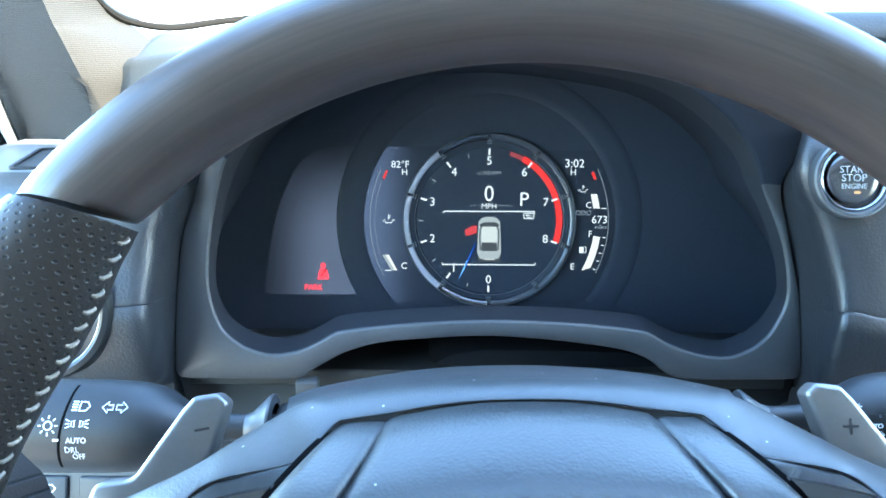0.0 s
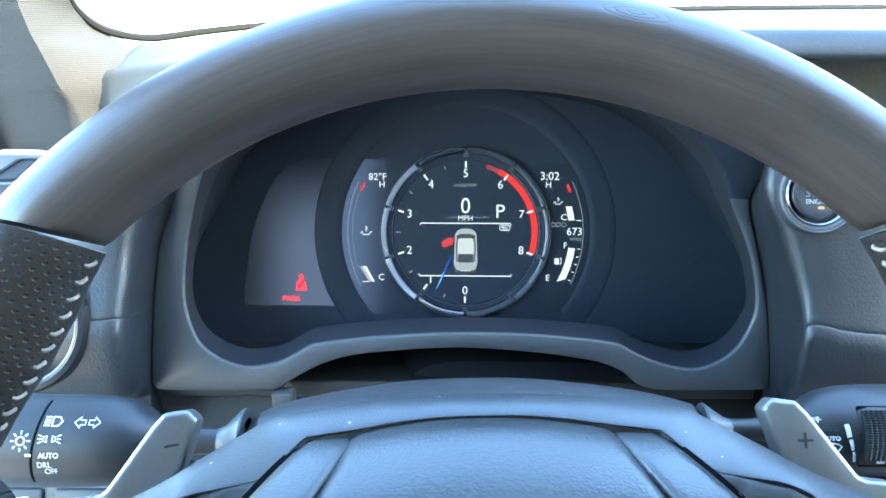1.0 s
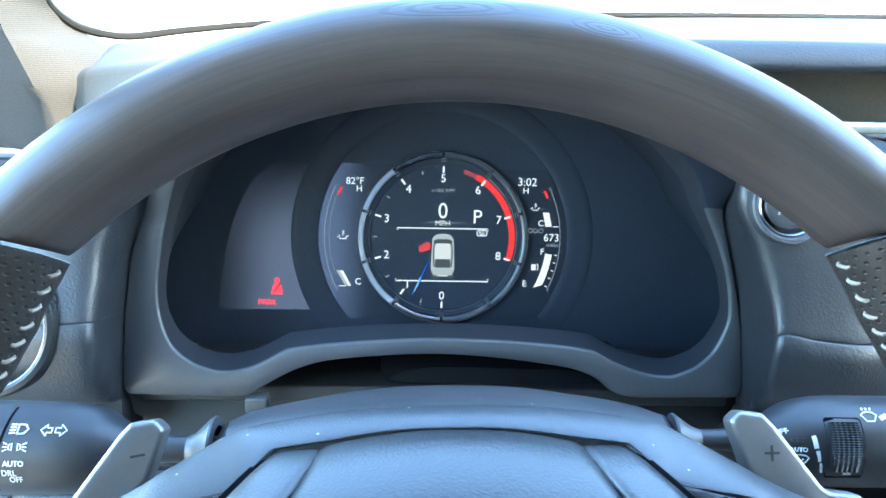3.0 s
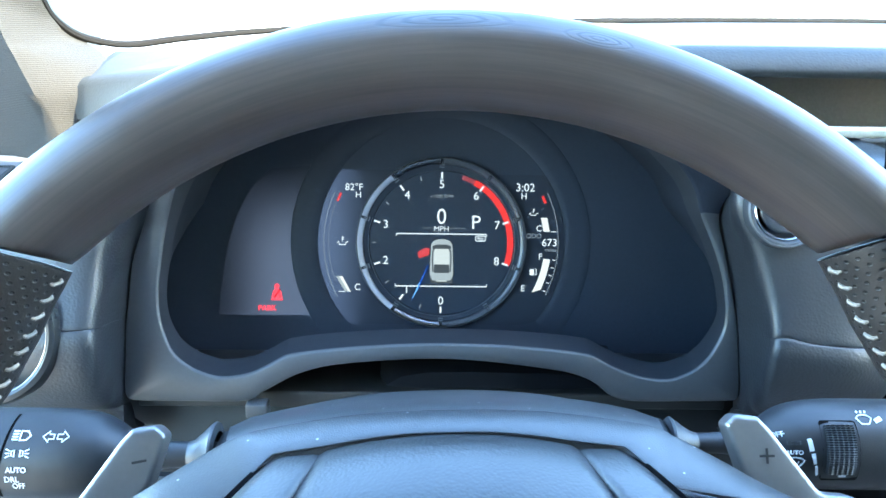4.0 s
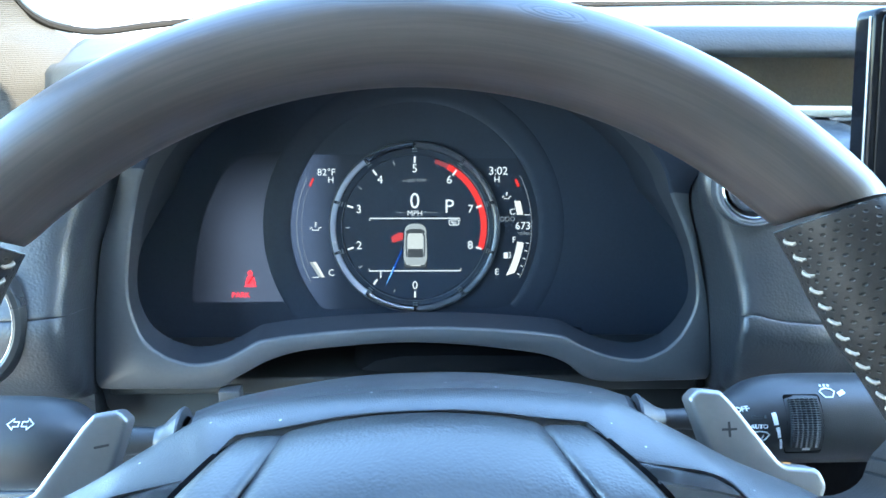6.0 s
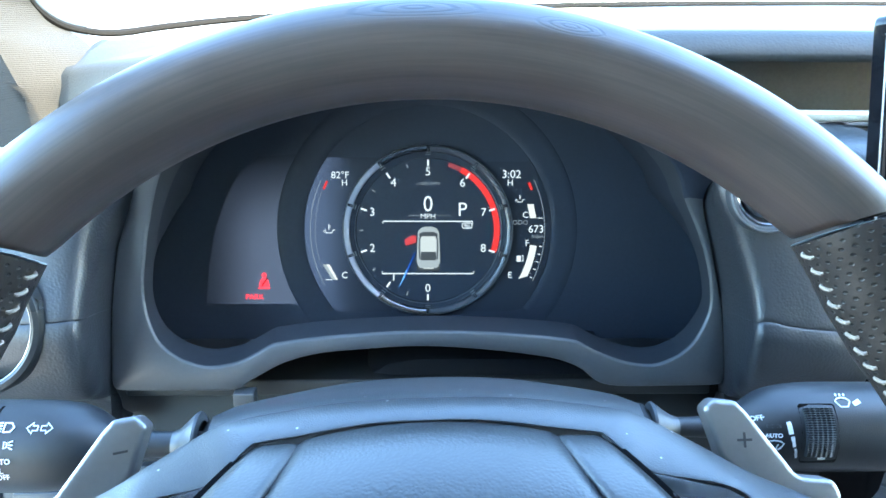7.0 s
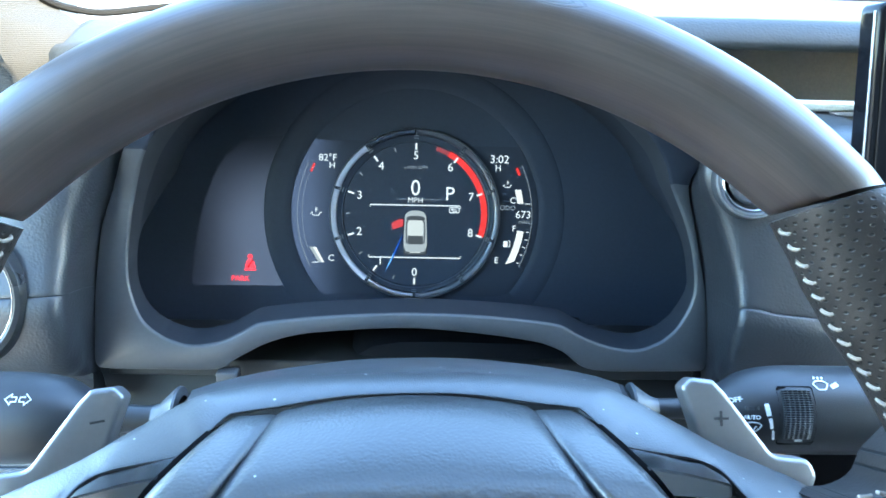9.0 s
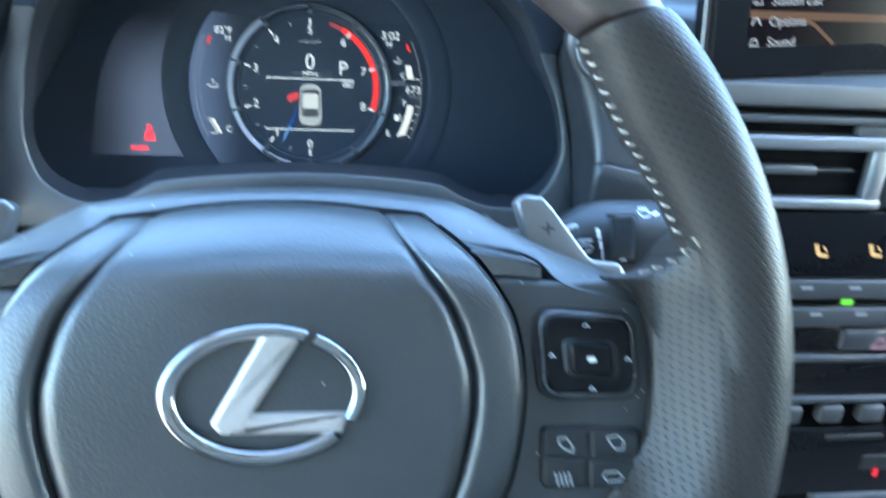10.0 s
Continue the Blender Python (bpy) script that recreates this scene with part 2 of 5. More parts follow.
DULL = surface("dull black plastic", (0.014, 0.015, 0.016), 0.55, grain=1500, bump=0.15)
STALK = surface("smooth black lever plastic", (0.02, 0.021, 0.023), 0.42, grain=2500, bump=0.08)
SHELF = surface("dark blue-black moulding", (0.006, 0.007, 0.009), 0.8, grain=2000, bump=0.1, spec=0.15)
PIANO = surface("gloss black plastic", (0.006, 0.006, 0.007), 0.12, wear=0.03, spec=0.18)
SILVER = surface("satin silver alloy", (0.27, 0.275, 0.285), 0.40, metal=0.8, grain=3000, bump=0.05, mottle=0.05)
PADDLE = surface("brushed silver paddle", (0.24, 0.235, 0.24), 0.4, metal=0.8, grain=3000, bump=0.05, mottle=0.05)
BADGE = surface("satin badge metal", (0.56, 0.52, 0.49), 0.46, metal=0.85, mottle=0.06)
CHROME = surface("bright chrome", (0.36, 0.365, 0.38), 0.17, metal=1.0, mottle=0.03, wear=0.04)
DARK_CHROME = surface("smoked chrome", (0.16, 0.165, 0.18), 0.22, metal=0.9, mottle=0.05)
WEDGE = surface("polished black chrome", (0.15, 0.15, 0.155), 0.2, metal=1.0, mottle=0.04, wear=0.03)
KEY_BLACK = surface("black key plastic", (0.016, 0.017, 0.018), 0.32, grain=2500, bump=0.05)
LEATHER = perforated_leather("perforated black leather", (0.022, 0.018, 0.016), 0.44, 0.0030)
SMOOTH_LEATHER = surface("smooth black leather", (0.022, 0.021, 0.020), 0.42, grain=900, bump=0.35)
WOOD = stained_wood("black-stained wood", (0.030, 0.021, 0.017), (0.058, 0.041, 0.034), 0.39)
THREAD = surface("cream sewing thread", (0.26, 0.228, 0.195), 0.7, grain=4000, bump=0.3)
CLOTH = woven_cloth("grey pillar cloth", (0.025, 0.022, 0.019))
HEADLINER = woven_cloth("pale headliner cloth", (0.55, 0.54, 0.51))
RUBBER = surface("black window rubber", (0.007, 0.006, 0.005), 0.8, spec=0.15)
LIP = surface("dull charcoal lip", (0.02, 0.023, 0.029), 0.7, grain=1500, bump=0.1, spec=0.3)
LINING = surface("navy-hazed hood lining", (0.021, 0.026, 0.037), 0.85, grain=1500, bump=0.1, spec=0.12)
SUN_STRIP = surface("cream sunlight", (0.78, 0.70, 0.50), 0.4, metal=0.3, grain=2000, bump=0.05)
TRAY = surface("tray lining, pale for bounced light", (0.22, 0.195, 0.165), 0.6, grain=700, bump=0.3)
REAR_BLOCKER = surface("grey rear blocker", (0.155, 0.15, 0.148), 0.6, grain=500, bump=0.3)
SEAT = surface("tan bounce trim", (0.28, 0.225, 0.19), 0.7, grain=300, bump=0.4)
PRINT = surface("white printed marking", (0.75, 0.76, 0.77), 0.5, mottle=0.04)
GREY_PRINT = surface("grey printed marking", (0.31, 0.32, 0.33), 0.5, mottle=0.08)
DARK_PRINT = surface("dark engraved marking", (0.03, 0.03, 0.035), 0.5)
CONCRETE = surface("pale bounce concrete", (0.38, 0.34, 0.29), 0.9, mottle=0.2)
GLASS = clear_glass("window glass")
SIDE_GLASS = clear_glass("tinted side glass", (0.93, 0.94, 0.94))
FACE_BLACK = surface("navy-hazed cluster plastic", (0.026, 0.033, 0.048), 0.5, grain=2500, bump=0.05, spec=0.25)
RING_LIT = surface("ring on its lit side", (0.5, 0.52, 0.6), 0.45, metal=0.35, mottle=0.05)
RING_UNLIT = surface("ring on its unlit side", (0.045, 0.05, 0.06), 0.3, mottle=0.05, spec=0.6)
RING_EDGE = surface("clear ring edge", (0.14, 0.15, 0.17), 0.35, metal=0.5, mottle=0.05)
FACE_WHITE = glow("display white", (0.82, 0.79, 0.74), 1.0)
TEXT_WHITE = glow("display lettering white", (0.85, 0.88, 0.9), 1.0)
TEXT_GREY = glow("display lettering grey", (0.26, 0.29, 0.33), 1.0)
FACE_RED = glow("display red", (0.95, 0.035, 0.03), 1.0)
FACE_DIM_RED = glow("display dim red", (0.32, 0.05, 0.06), 1.0)
DOOR_RED = glow("display door red", (0.62, 0.05, 0.055), 1.0)
NEEDLE = glow("display blue", (0.02, 0.09, 0.5), 1.0)
NEEDLE_TIP = glow("display pale blue", (0.22, 0.5, 0.95), 1.0)
DIAL_INK = glow("display ink", (0.008, 0.010, 0.014), 1.0)
LAMP_RED = glow("warning lamp red", (1.0, 0.03, 0.045), 2.4)
CAR_GREY = glow("display car grey", (0.40, 0.42, 0.42), 1.0)
CAR_LIGHT = glow("display car roof", (0.62, 0.62, 0.58), 1.0)
CAR_DARK = glow("display car shade", (0.06, 0.065, 0.07), 1.0)
BLUE_ROW = glow("screen blue row", (0.05, 0.045, 0.30), 1.0, rough=0.1)
SCREEN_DARK = glow("screen night picture", (0.004, 0.002, 0.005), 1.0, base=(0.0004, 0.0003, 0.0005), rough=0.2)
SCREEN_TRAIL = glow("screen light trail", (0.15, 0.085, 0.05), 1.0, rough=0.1)
SCREEN_TEXT = glow("screen lettering", (0.38, 0.37, 0.40), 1.0)
SHADE_BLACK = surface("black gap shade", (0.003, 0.003, 0.0035), 0.9, spec=0.05)
LED_GREEN = glow("green indicator", (0.25, 0.9, 0.05), 1.0)
KEY_GREY = surface("grey key plastic", (0.042, 0.044, 0.047), 0.45, grain=2000, bump=0.08)
LED_ROSE = glow("rose indicator", (0.55, 0.30, 0.42), 1.0)
LED_AMBER = glow("amber indicator", (0.85, 0.55, 0.25), 1.0)
LED_RED = glow("red indicator", (0.9, 0.03, 0.05), 1.0)


# ---- mesh helpers (plan units; part() turns them into metres) ----
def part(name, bm, mat, parent, label="", sharp=38, smooth=True):
    bmesh.ops.recalc_face_normals(bm, faces=bm.faces)
    bmesh.ops.scale(bm, vec=(U, U, U), verts=bm.verts)
    me = bpy.data.meshes.new(name)
    bm.to_mesh(me)
    bm.free()
    me.materials.append(mat)
    if smooth:
        me.polygons.foreach_set("use_smooth", [True] * len(me.polygons))
        me.set_sharp_from_angle(angle=radians(sharp))
    ob = new(name, me)
    ob.parent = parent
    return tagged(ob, label)


def thing(name, m, label, category, group="", kind=""):
    ob = new(name)
    ob.empty_display_size = 0.01
    ob.matrix_world = m
    return tagged(ob, label, category, group, kind)


def axes(origin, right, up, out):
    m = Matrix((right, up, out)).transposed().to_4x4()
    m.translation = world(*origin)
    return m


def leaning(origin, degrees, roll=0.0):
    """A frame whose x runs right, y up along a plane that leans back by so many degrees, z out of it to the driver."""
    a, r = radians(degrees), radians(roll)
    right, up = Vector((1, 0, 0)), Vector((0, math.sin(a), math.cos(a)))
    out = Vector((0, -math.cos(a), math.sin(a)))
    return axes(origin, right * math.cos(r) + up * math.sin(r), up * math.cos(r) - right * math.sin(r), out)


def curve(points, n, closed=False):
    """n points along a Catmull-Rom curve through the points, evenly spaced."""
    pts = [Vector(p) for p in points]
    dense, count = [], len(pts)
    for i in range(count if closed else count - 1):
        if closed:
            a, b, c, d = (pts[(i + k) % count] for k in (-1, 0, 1, 2))
        else:
            b, c = pts[i], pts[i + 1]
            a = pts[i - 1] if i else b * 2 - c
            d = pts[i + 2] if i + 2 < count else c * 2 - b
        for k in range(16):
            s = k / 16
            dense.append(0.5 * (2 * b + (c - a) * s + (2 * a - 5 * b + 4 * c - d) * s * s + (3 * b - a - 3 * c + d) * s ** 3))
    dense.append(pts[0] if closed else pts[-1])
    run = [0.0]
    for a, b in zip(dense, dense[1:]):
        run.append(run[-1] + (b - a).length)
    out, j = [], 0
    for i in range(n):
        want = run[-1] * i / (n if closed else n - 1)
        while j < len(run) - 2 and run[j + 1] < want:
            j += 1
        s = (want - run[j]) / max(1e-9, run[j + 1] - run[j])
        out.append(dense[j].lerp(dense[j + 1], min(1.0, max(0.0, s))))
    return out


def loft(rings, closed=True, caps=False, bm=None):
    """A skin over rings of as many points each. closed: whether each ring closes on itself."""
    bm = bm or bmesh.new()
    rows = [[bm.verts.new(p) for p in ring] for ring in rings]
    n = len(rows[0])
    for a, b in zip(rows, rows[1:]):
        for i in range(n if closed else n - 1):
            k = (i + 1) % n
            bm.faces.new((a[i], a[k], b[k], b[i]))
    if caps:
        bm.faces.new(rows[0][::-1])
        bm.faces.new(rows[-1])
    return bm


def outline_round(points, r, n=5):
    """The polygon with its corners rounded; r: a radius, or one for each corner."""
    pts, out = [Vector(p).to_2d() for p in points], []
    for i, p in enumerate(pts):
        rad = r[i] if isinstance(r, (list, tuple)) else r
        a, b = pts[i - 1] - p, pts[(i + 1) % len(pts)] - p
        half = a.angle(b) / 2
        cut = min(rad / max(0.05, math.tan(half)), a.length * 0.48, b.length * 0.48)
        s, e = p + a.normalized() * cut, p + b.normalized() * cut
        for k in range(n + 1):
            w = k / n
            out.append((1 - w) ** 2 * s + 2 * w * (1 - w) * p + w * w * e)
    return out


def slab(outline, z0, z1, edge=0.0, steps=3, bm=None, bend=None):
    """A plate between z0 and z1 with a rounded front rim; bend(x, y) adds to z."""
    outline = [Vector(p).to_2d() for p in outline]
    area = sum(a.cross(b) for a, b in zip(outline, outline[1:] + outline[:1]))
    if area < 0:
        outline = outline[::-1]
    n, normals = len(outline), []
    for i in range(n):
        d = (outline[(i + 1) % n] - outline[i - 1])
        d = d.normalized() if d.length > 1e-9 else Vector((1, 0))
        normals.append(Vector((d.y, -d.x)))
    lift = bend or (lambda x, y: 0.0)
    levels = [(0.0, z0)]
    if edge:
        for k in range(steps + 1):
            a = math.pi / 2 * k / steps
            levels.append((edge * (1 - math.cos(a)), z1 - edge + edge * math.sin(a)))
    else:
        levels.append((0.0, z1))
    rings = []
    for inset, z in levels:
        ring = [p - q * inset for p, q in zip(outline, normals)]
        rings.append([Vector((p.x, p.y, z + lift(p.x, p.y))) for p in ring])
    return loft(rings, caps=True, bm=bm)


def rect(x0, y0, x1, y1):
    return [(x0, y0), (x1, y0), (x1, y1), (x0, y1)]


def block(x0, y0, z0, x1, y1, z1, r=0.1, bm=None):
    """A box with rounded edges all round."""
    bm = bm or bmesh.new()
    made = bmesh.ops.create_cube(bm, size=1.0)["verts"]
    for v in made:
        v.co = Vector(((x0, x1)[v.co.x > 0], (y0, y1)[v.co.y > 0], (z0, z1)[v.co.z > 0]))
    if r:
        edges = list({e for v in made for e in v.link_edges})
        bmesh.ops.bevel(bm, geom=edges, offset=min(r, abs(x1 - x0) * 0.45, abs(y1 - y0) * 0.45, abs(z1 - z0) * 0.45), segments=3, profile=0.5, affect="EDGES")
    return bm


def arc(r, a0, a1, n, z=0.0, cx=0.0, cy=0.0):
    return [Vector((cx + r * math.cos(radians(a0 + (a1 - a0) * i / n)), cy + r * math.sin(radians(a0 + (a1 - a0) * i / n)), z)) for i in range(n + 1)]


def ring_plate(r0, r1, a0, a1, z0, z1, n=48, bm=None):
    """A flat piece of a ring with thickness."""
    whole = abs(abs(a1 - a0) - 360) < 1e-6
    rows = [arc(r0, a0, a1, n, z0), arc(r0, a0, a1, n, z1), arc(r1, a0, a1, n, z1), arc(r1, a0, a1, n, z0)]
    if whole:
        rows = [row[:-1] for row in rows]
    sections = list(map(list, zip(*rows)))
    bm = loft(sections + (sections[:1] if whole else []), caps=not whole, bm=bm)
    if whole:
        bmesh.ops.remove_doubles(bm, verts=bm.verts, dist=1e-5)
    return bm


def turned(profile, n=48, a0=0.0, a1=360.0, bm=None):
    """A body of revolution round the z axis; profile: (radius, z) pairs."""
    whole = abs(a1 - a0) == 360
    sections = []
    for i in range(n if whole else n + 1):
        a = radians(a0 + (a1 - a0) * i / n)
        sections.append([Vector((r * math.cos(a), r * math.sin(a), z)) for r, z in profile])
    if whole:
        sections.append(sections[0])
    bm = loft(sections, closed=False, bm=bm)
    bmesh.ops.remove_doubles(bm, verts=bm.verts, dist=1e-5)
    return bm


def sweep(path, section, up=Vector((0, 0, 1)), caps=True, bm=None):
    """A section (2D points) carried along a path; up leads its second axis."""
    rings = []
    for i, p in enumerate(path):
        d = (path[min(i + 1, len(path) - 1)] - path[max(i - 1, 0)]).normalized()
        side = d.cross(up).normalized()
        top = side.cross(d)
        rings.append([p + side * x + top * y for x, y in section])
    return loft(rings, caps=caps, bm=bm)


def circle2(r, n=12, squash=1.0):
    return [(r * math.cos(2 * math.pi * i / n), r * squash * math.sin(2 * math.pi * i / n)) for i in range(n)]


def ribbon(points, width, z=0.0, thick=0.012, closed=False, bm=None):
    """A flat stroke along points, for printed and lit markings."""
    pts = [Vector((p[0], p[1], 0)) for p in points]
    n, left, right = len(pts), [], []
    for i in range(n):
        a = pts[i - 1] if (i or closed) else pts[i]
        b = pts[(i + 1) % n] if (i < n - 1 or closed) else pts[i]
        d = (b - a)
        d = d.normalized() if d.length > 1e-9 else Vector((1, 0, 0))
        q = Vector((-d.y, d.x, 0)) * width / 2
        left.append(pts[i] + q)
        right.append(pts[i] - q)
    lift = Vector((0, 0, z + thick))
    low = Vector((0, 0, z))
    sections = [[l + low, l + lift, r + lift, r + low] for l, r in zip(left, right)]
    if closed:
        return loft(sections + sections[:1], bm=bm)
    return loft(sections, caps=True, bm=bm)


def patch(outline, z=0.0, thick=0.012, bm=None):
    return slab(outline, z, z + thick, bm=bm)


def warp(bm, place):
    """Lays a flat marking onto a curved surface: place(x, y, z) gives each point's new place."""
    for v in bm.verts:
        v.co = place(*v.co)
    return bm


def words(body, size, x=0.0, y=0.0, z=0.0, align="CENTER", turn=0.0, stretch=1.0, bold=0.0):
    """Lettering in Blender's own font as a bmesh in plan units, its cap height about 0.7 of size."""
    font = bpy.data.curves.new("lettering", "FONT")
    font.body, font.size, font.align_x, font.align_y = body, size, align, "CENTER"
    font.extrude, font.resolution_u, font.offset = 0.006, 3, bold
    ob = bpy.data.objects.new("lettering", font)
    scene.collection.objects.link(ob)
    bpy.context.view_layer.update()
    me = bpy.data.meshes.new_from_object(ob.evaluated_get(bpy.context.evaluated_depsgraph_get()))
    bm = bmesh.new()
    bm.from_mesh(me)
    bpy.data.objects.remove(ob)
    bpy.data.curves.remove(font)
    bpy.data.meshes.remove(me)
    bmesh.ops.transform(bm, matrix=Matrix.Translation((x, y, z + 0.006)) @ Matrix.Rotation(radians(turn), 4, "Z") @ Matrix.Diagonal((stretch, 1, 1, 1)), verts=bm.verts)
    return bm

# ---- the car's shell and the ground outside ----
def shell(name, x0, y0, z0, x1, y1, z1, mat, label, category="car body", r=0.02):
    """A plain panel of the cabin, in metres."""
    ob = part(name, block(*(v / U for v in (x0, y0, z0, x1, y1, z1)), r=r / U), mat, None)
    return tagged(ob, label, category, kind="structure")


ground = part("ground", slab(rect(-60000, -60000, 60000, 60000), -1, 0), CONCRETE, None)
tagged(ground, "unseen ground round the car, made pale to bounce warm light", "ground", kind="structure")
shell("floor", -0.46, -1.05, 0.24, 1.18, 0.55, 0.28, SEAT, "tan carpeted floor of the car's cabin", "floor")
shell("ceiling", -0.42, -1.05, 1.36, 1.14, -0.372, 1.40, HEADLINER, "pale cloth headliner of the car's roof", "ceiling", r=0.01)
shell("wall_west", -0.46, -0.72, 0.28, -0.41, -0.14, 0.42, SEAT, "tan door sill under the open driver's door", "wall", r=0.01)
shell("wall_west_rear", -0.46, -1.05, 0.28, -0.41, -0.72, 0.90, SEAT, "tan lower side of the cabin behind the door", "wall", r=0.01)
shell("wall_west_front", -0.48, 0.15, 0.28, -0.43, 0.5, 1.22, DULL, "black body side before the door opening, raised to block light", "wall", r=0.01)
shell("wall_east", 1.13, -1.05, 0.28, 1.18, 0.5, 0.95, SEAT, "tan lower door side of the cabin, passenger's", "wall", r=0.01)
shell("wall_south", -0.41, -0.99, 0.28, 1.13, -0.94, 1.37, REAR_BLOCKER, "unseen grey wall added behind the camera to cut rear light", "wall", r=0.01)
shell("wall_north", -0.46, 0.50, 0.24, 1.18, 0.55, 1.04, DULL, "black firewall under the windscreen", "wall", r=0.01)
for side, x in (("west", -0.43), ("east", 1.155)):
    shell("pillar_" + side, x - 0.02, -1.05, 0.92, x + 0.02, -0.72, 1.37, HEADLINER, "pale unseen middle pillar, widened to block the sun", "pillar")


def pane(name, corners, label, mat):
    bm = bmesh.new()
    pts = [Vector(c) / U for c in corners]
    out = (pts[1] - pts[0]).cross(pts[2] - pts[0]).normalized() * (0.004 / U)
    loft([pts, [p + out for p in pts]], caps=True, bm=bm)
    ob = part(name, bm, mat, None)
    ob.visible_shadow = False
    return tagged(ob, label, "window", kind="structure")



pane("window_1", [(-0.36, 0.40, 1.07), (1.08, 0.40, 1.07), (1.00, -0.372, 1.385), (-0.28, -0.372, 1.385)], "clear raked windscreen above the dashboard", GLASS)
pane("window_2", [(1.155, -0.72, 0.95), (1.155, 0.05, 0.95), (1.155, -0.35, 1.36), (1.155, -0.72, 1.36)], "tinted glass of the passenger's side window", SIDE_GLASS)


PLAN = Matrix.Translation(world(0, 0, 0))

# ---- dashboard ----
dashboard = thing("dashboard", PLAN, "black grained soft-touch dashboard with a layered upper pad", "dashboard", kind="structure")
# Base of the windscreen from the pillar to the far side: x, y, z.
base_line = curve([(-18.2, 9.6, 4.3), (-16.5, 11.5, 4.36), (-14.2, 14, 4.80), (-9.66, 17, 5.31), (0, 20.5, 5.85), (12.4, 22, 6.29), (20, 22, 6.42), (30, 22, 6.50), (45, 20, 6.2), (64, 13, 5.2)], 60)
crest = curve([(-16.1, 4.8, 3.25), (-13, 2.6, 3.7), (-8, 0.4, 4.3), (0, -1.0, 4.85), (8, -1.5, 5.12), (16.6, -1.6, 5.16), (30, -1.6, 5.16), (45, -1.0, 5.0), (64, 2.0, 4.4)], 60)
drop = [1.9 + (1.0 - 1.9) * min(1, max(0, (p.x + 17) / 20)) for p in crest]
rows = []
for b, c, d in zip(base_line, crest, drop):
    b = Vector((c.x, b.y, b.z))
    rows.append([b + Vector((0, 0, -1.5)), b, b.lerp(c, 0.5) + Vector((0, 0, 0.06)), c + Vector((0, 0.9, 0.03)), c + Vector((0, 0.35, -0.03)), c + Vector((0, 0.02, -0.2)),
                 c + Vector((0, -0.2, -0.4)), c + Vector((0, -0.52, -d * 0.8)), c + Vector((0, -0.46, -d)), c + Vector((0, -0.1, -d - 0.12)), c + Vector((0, 6.0, -d - 0.1))])
part("upper_pad", loft(rows, closed=False, caps=False), DASH_TOP, dashboard, "soft black upper pad under the windscreen", sharp=60)
part("pad_end", loft([[v + Vector((-0.75, 0.75, -0.04)) for v in rows[0]], rows[0]], closed=True, caps=True), DASH_TOP, dashboard)
# Open tray between the pad and the panel beside the wheel; its light is put into pale colours.
part("tray", block(10.0, -2.6, 1.25, 40, 3.2, 1.76, 0.12), TRAY, dashboard, "dash recess tray, its pale colour standing in for light")
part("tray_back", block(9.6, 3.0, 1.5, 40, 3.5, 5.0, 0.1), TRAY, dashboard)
part("tray_sun_strip", block(10.4, -2.9, 1.98, 40, -2.2, 2.34, 0.1), SUN_STRIP, dashboard, "cream strip painted as sunlight on the tray's edge")

BX_RIGHT = [(-9.0, 10.5), (-7.06, 10.47), (-5.2, 10.32), (-4.2, 10.23), (-3.2, 10.09), (-2.25, 9.84), (-1.28, 9.54), (-0.23, 9.28), (0.39, 9.5), (1.13, 10.0), (1.95, 10.1)]
BX_LEFT = [(-9.0, -11.3), (-7.16, -11.28), (-5.3, -11.18), (-4.3, -11.1), (-3.3, -10.99), (-2.4, -10.83), (-1.7, -10.71), (-0.6, -10.3), (0.3, -9.95), (0.9, -9.5), (1.9, -8.8)]
# How far the shoulder of each panel stands beside the cluster's edge, by height.
SHOULDER_RIGHT = [(-9.0, 0.0), (-5.0, -0.03), (-4.1, 0.16), (-3.3, 0.24), (-2.4, 0.3), (-1.6, 0.28), (-0.7, 0.14), (0.1, -0.24), (0.4, -0.5), (0.9, -0.75), (2.0, -0.8)]
SHOULDER_LEFT = [(-9.0, 0.0), (-6.6, 0.0), (-5.0, -0.1), (-4.2, 0.0), (-3.5, 0.05), (-2.0, 0.14), (-1.3, 0.2), (-0.8, 0.2), (0.5, 0.3), (2.0, 0.3)]


def dense(points, k=5):
    """k points on each stretch of an open Catmull-Rom curve."""
    out = []
    for i in range(len(points) - 1):
        b, c = points[i], points[i + 1]
        a = points[i - 1] if i else b * 2 - c
        d = points[i + 2] if i + 2 < len(points) else c * 2 - b
        out += [0.5 * (2 * b + (c - a) * w + (2 * a - 5 * b + 4 * c - d) * w * w + (3 * b - a - 3 * c + d) * w ** 3) for w in (j / k for j in range(k))]
    return out + [points[-1]]


def smoothed(rows, k=4):
    """Rows of points with k - 1 more between each two."""
    return list(zip(*(dense([Vector(p) for p in line], k) for line in zip(*rows))))


def along(table, z):
    for (z0, v0), (z1, v1) in zip(table, table[1:]):
        if z <= z1:
            return v0 + (v1 - v0) * (z - z0) / (z1 - z0)
    return table[-1][1]


def flank(side, zs, under, over):
    """The panel beside the cluster: rows of heights, each from the cluster's edge round to the dash's face."""
    rows = []
    for i, z in enumerate(zs):
        bx = along(BX_RIGHT if side > 0 else BX_LEFT, z)
        by = -5.97 + 0.139 * (z + 7.05)
        w = along(SHOULDER_RIGHT if side > 0 else SHOULDER_LEFT, z)
        face = -7.0 + 0.28 * (z - 0.28) + under.get(i, 0.0) + over.get(i, 0.0)
        far = 15.3 if side > 0 else -20.5
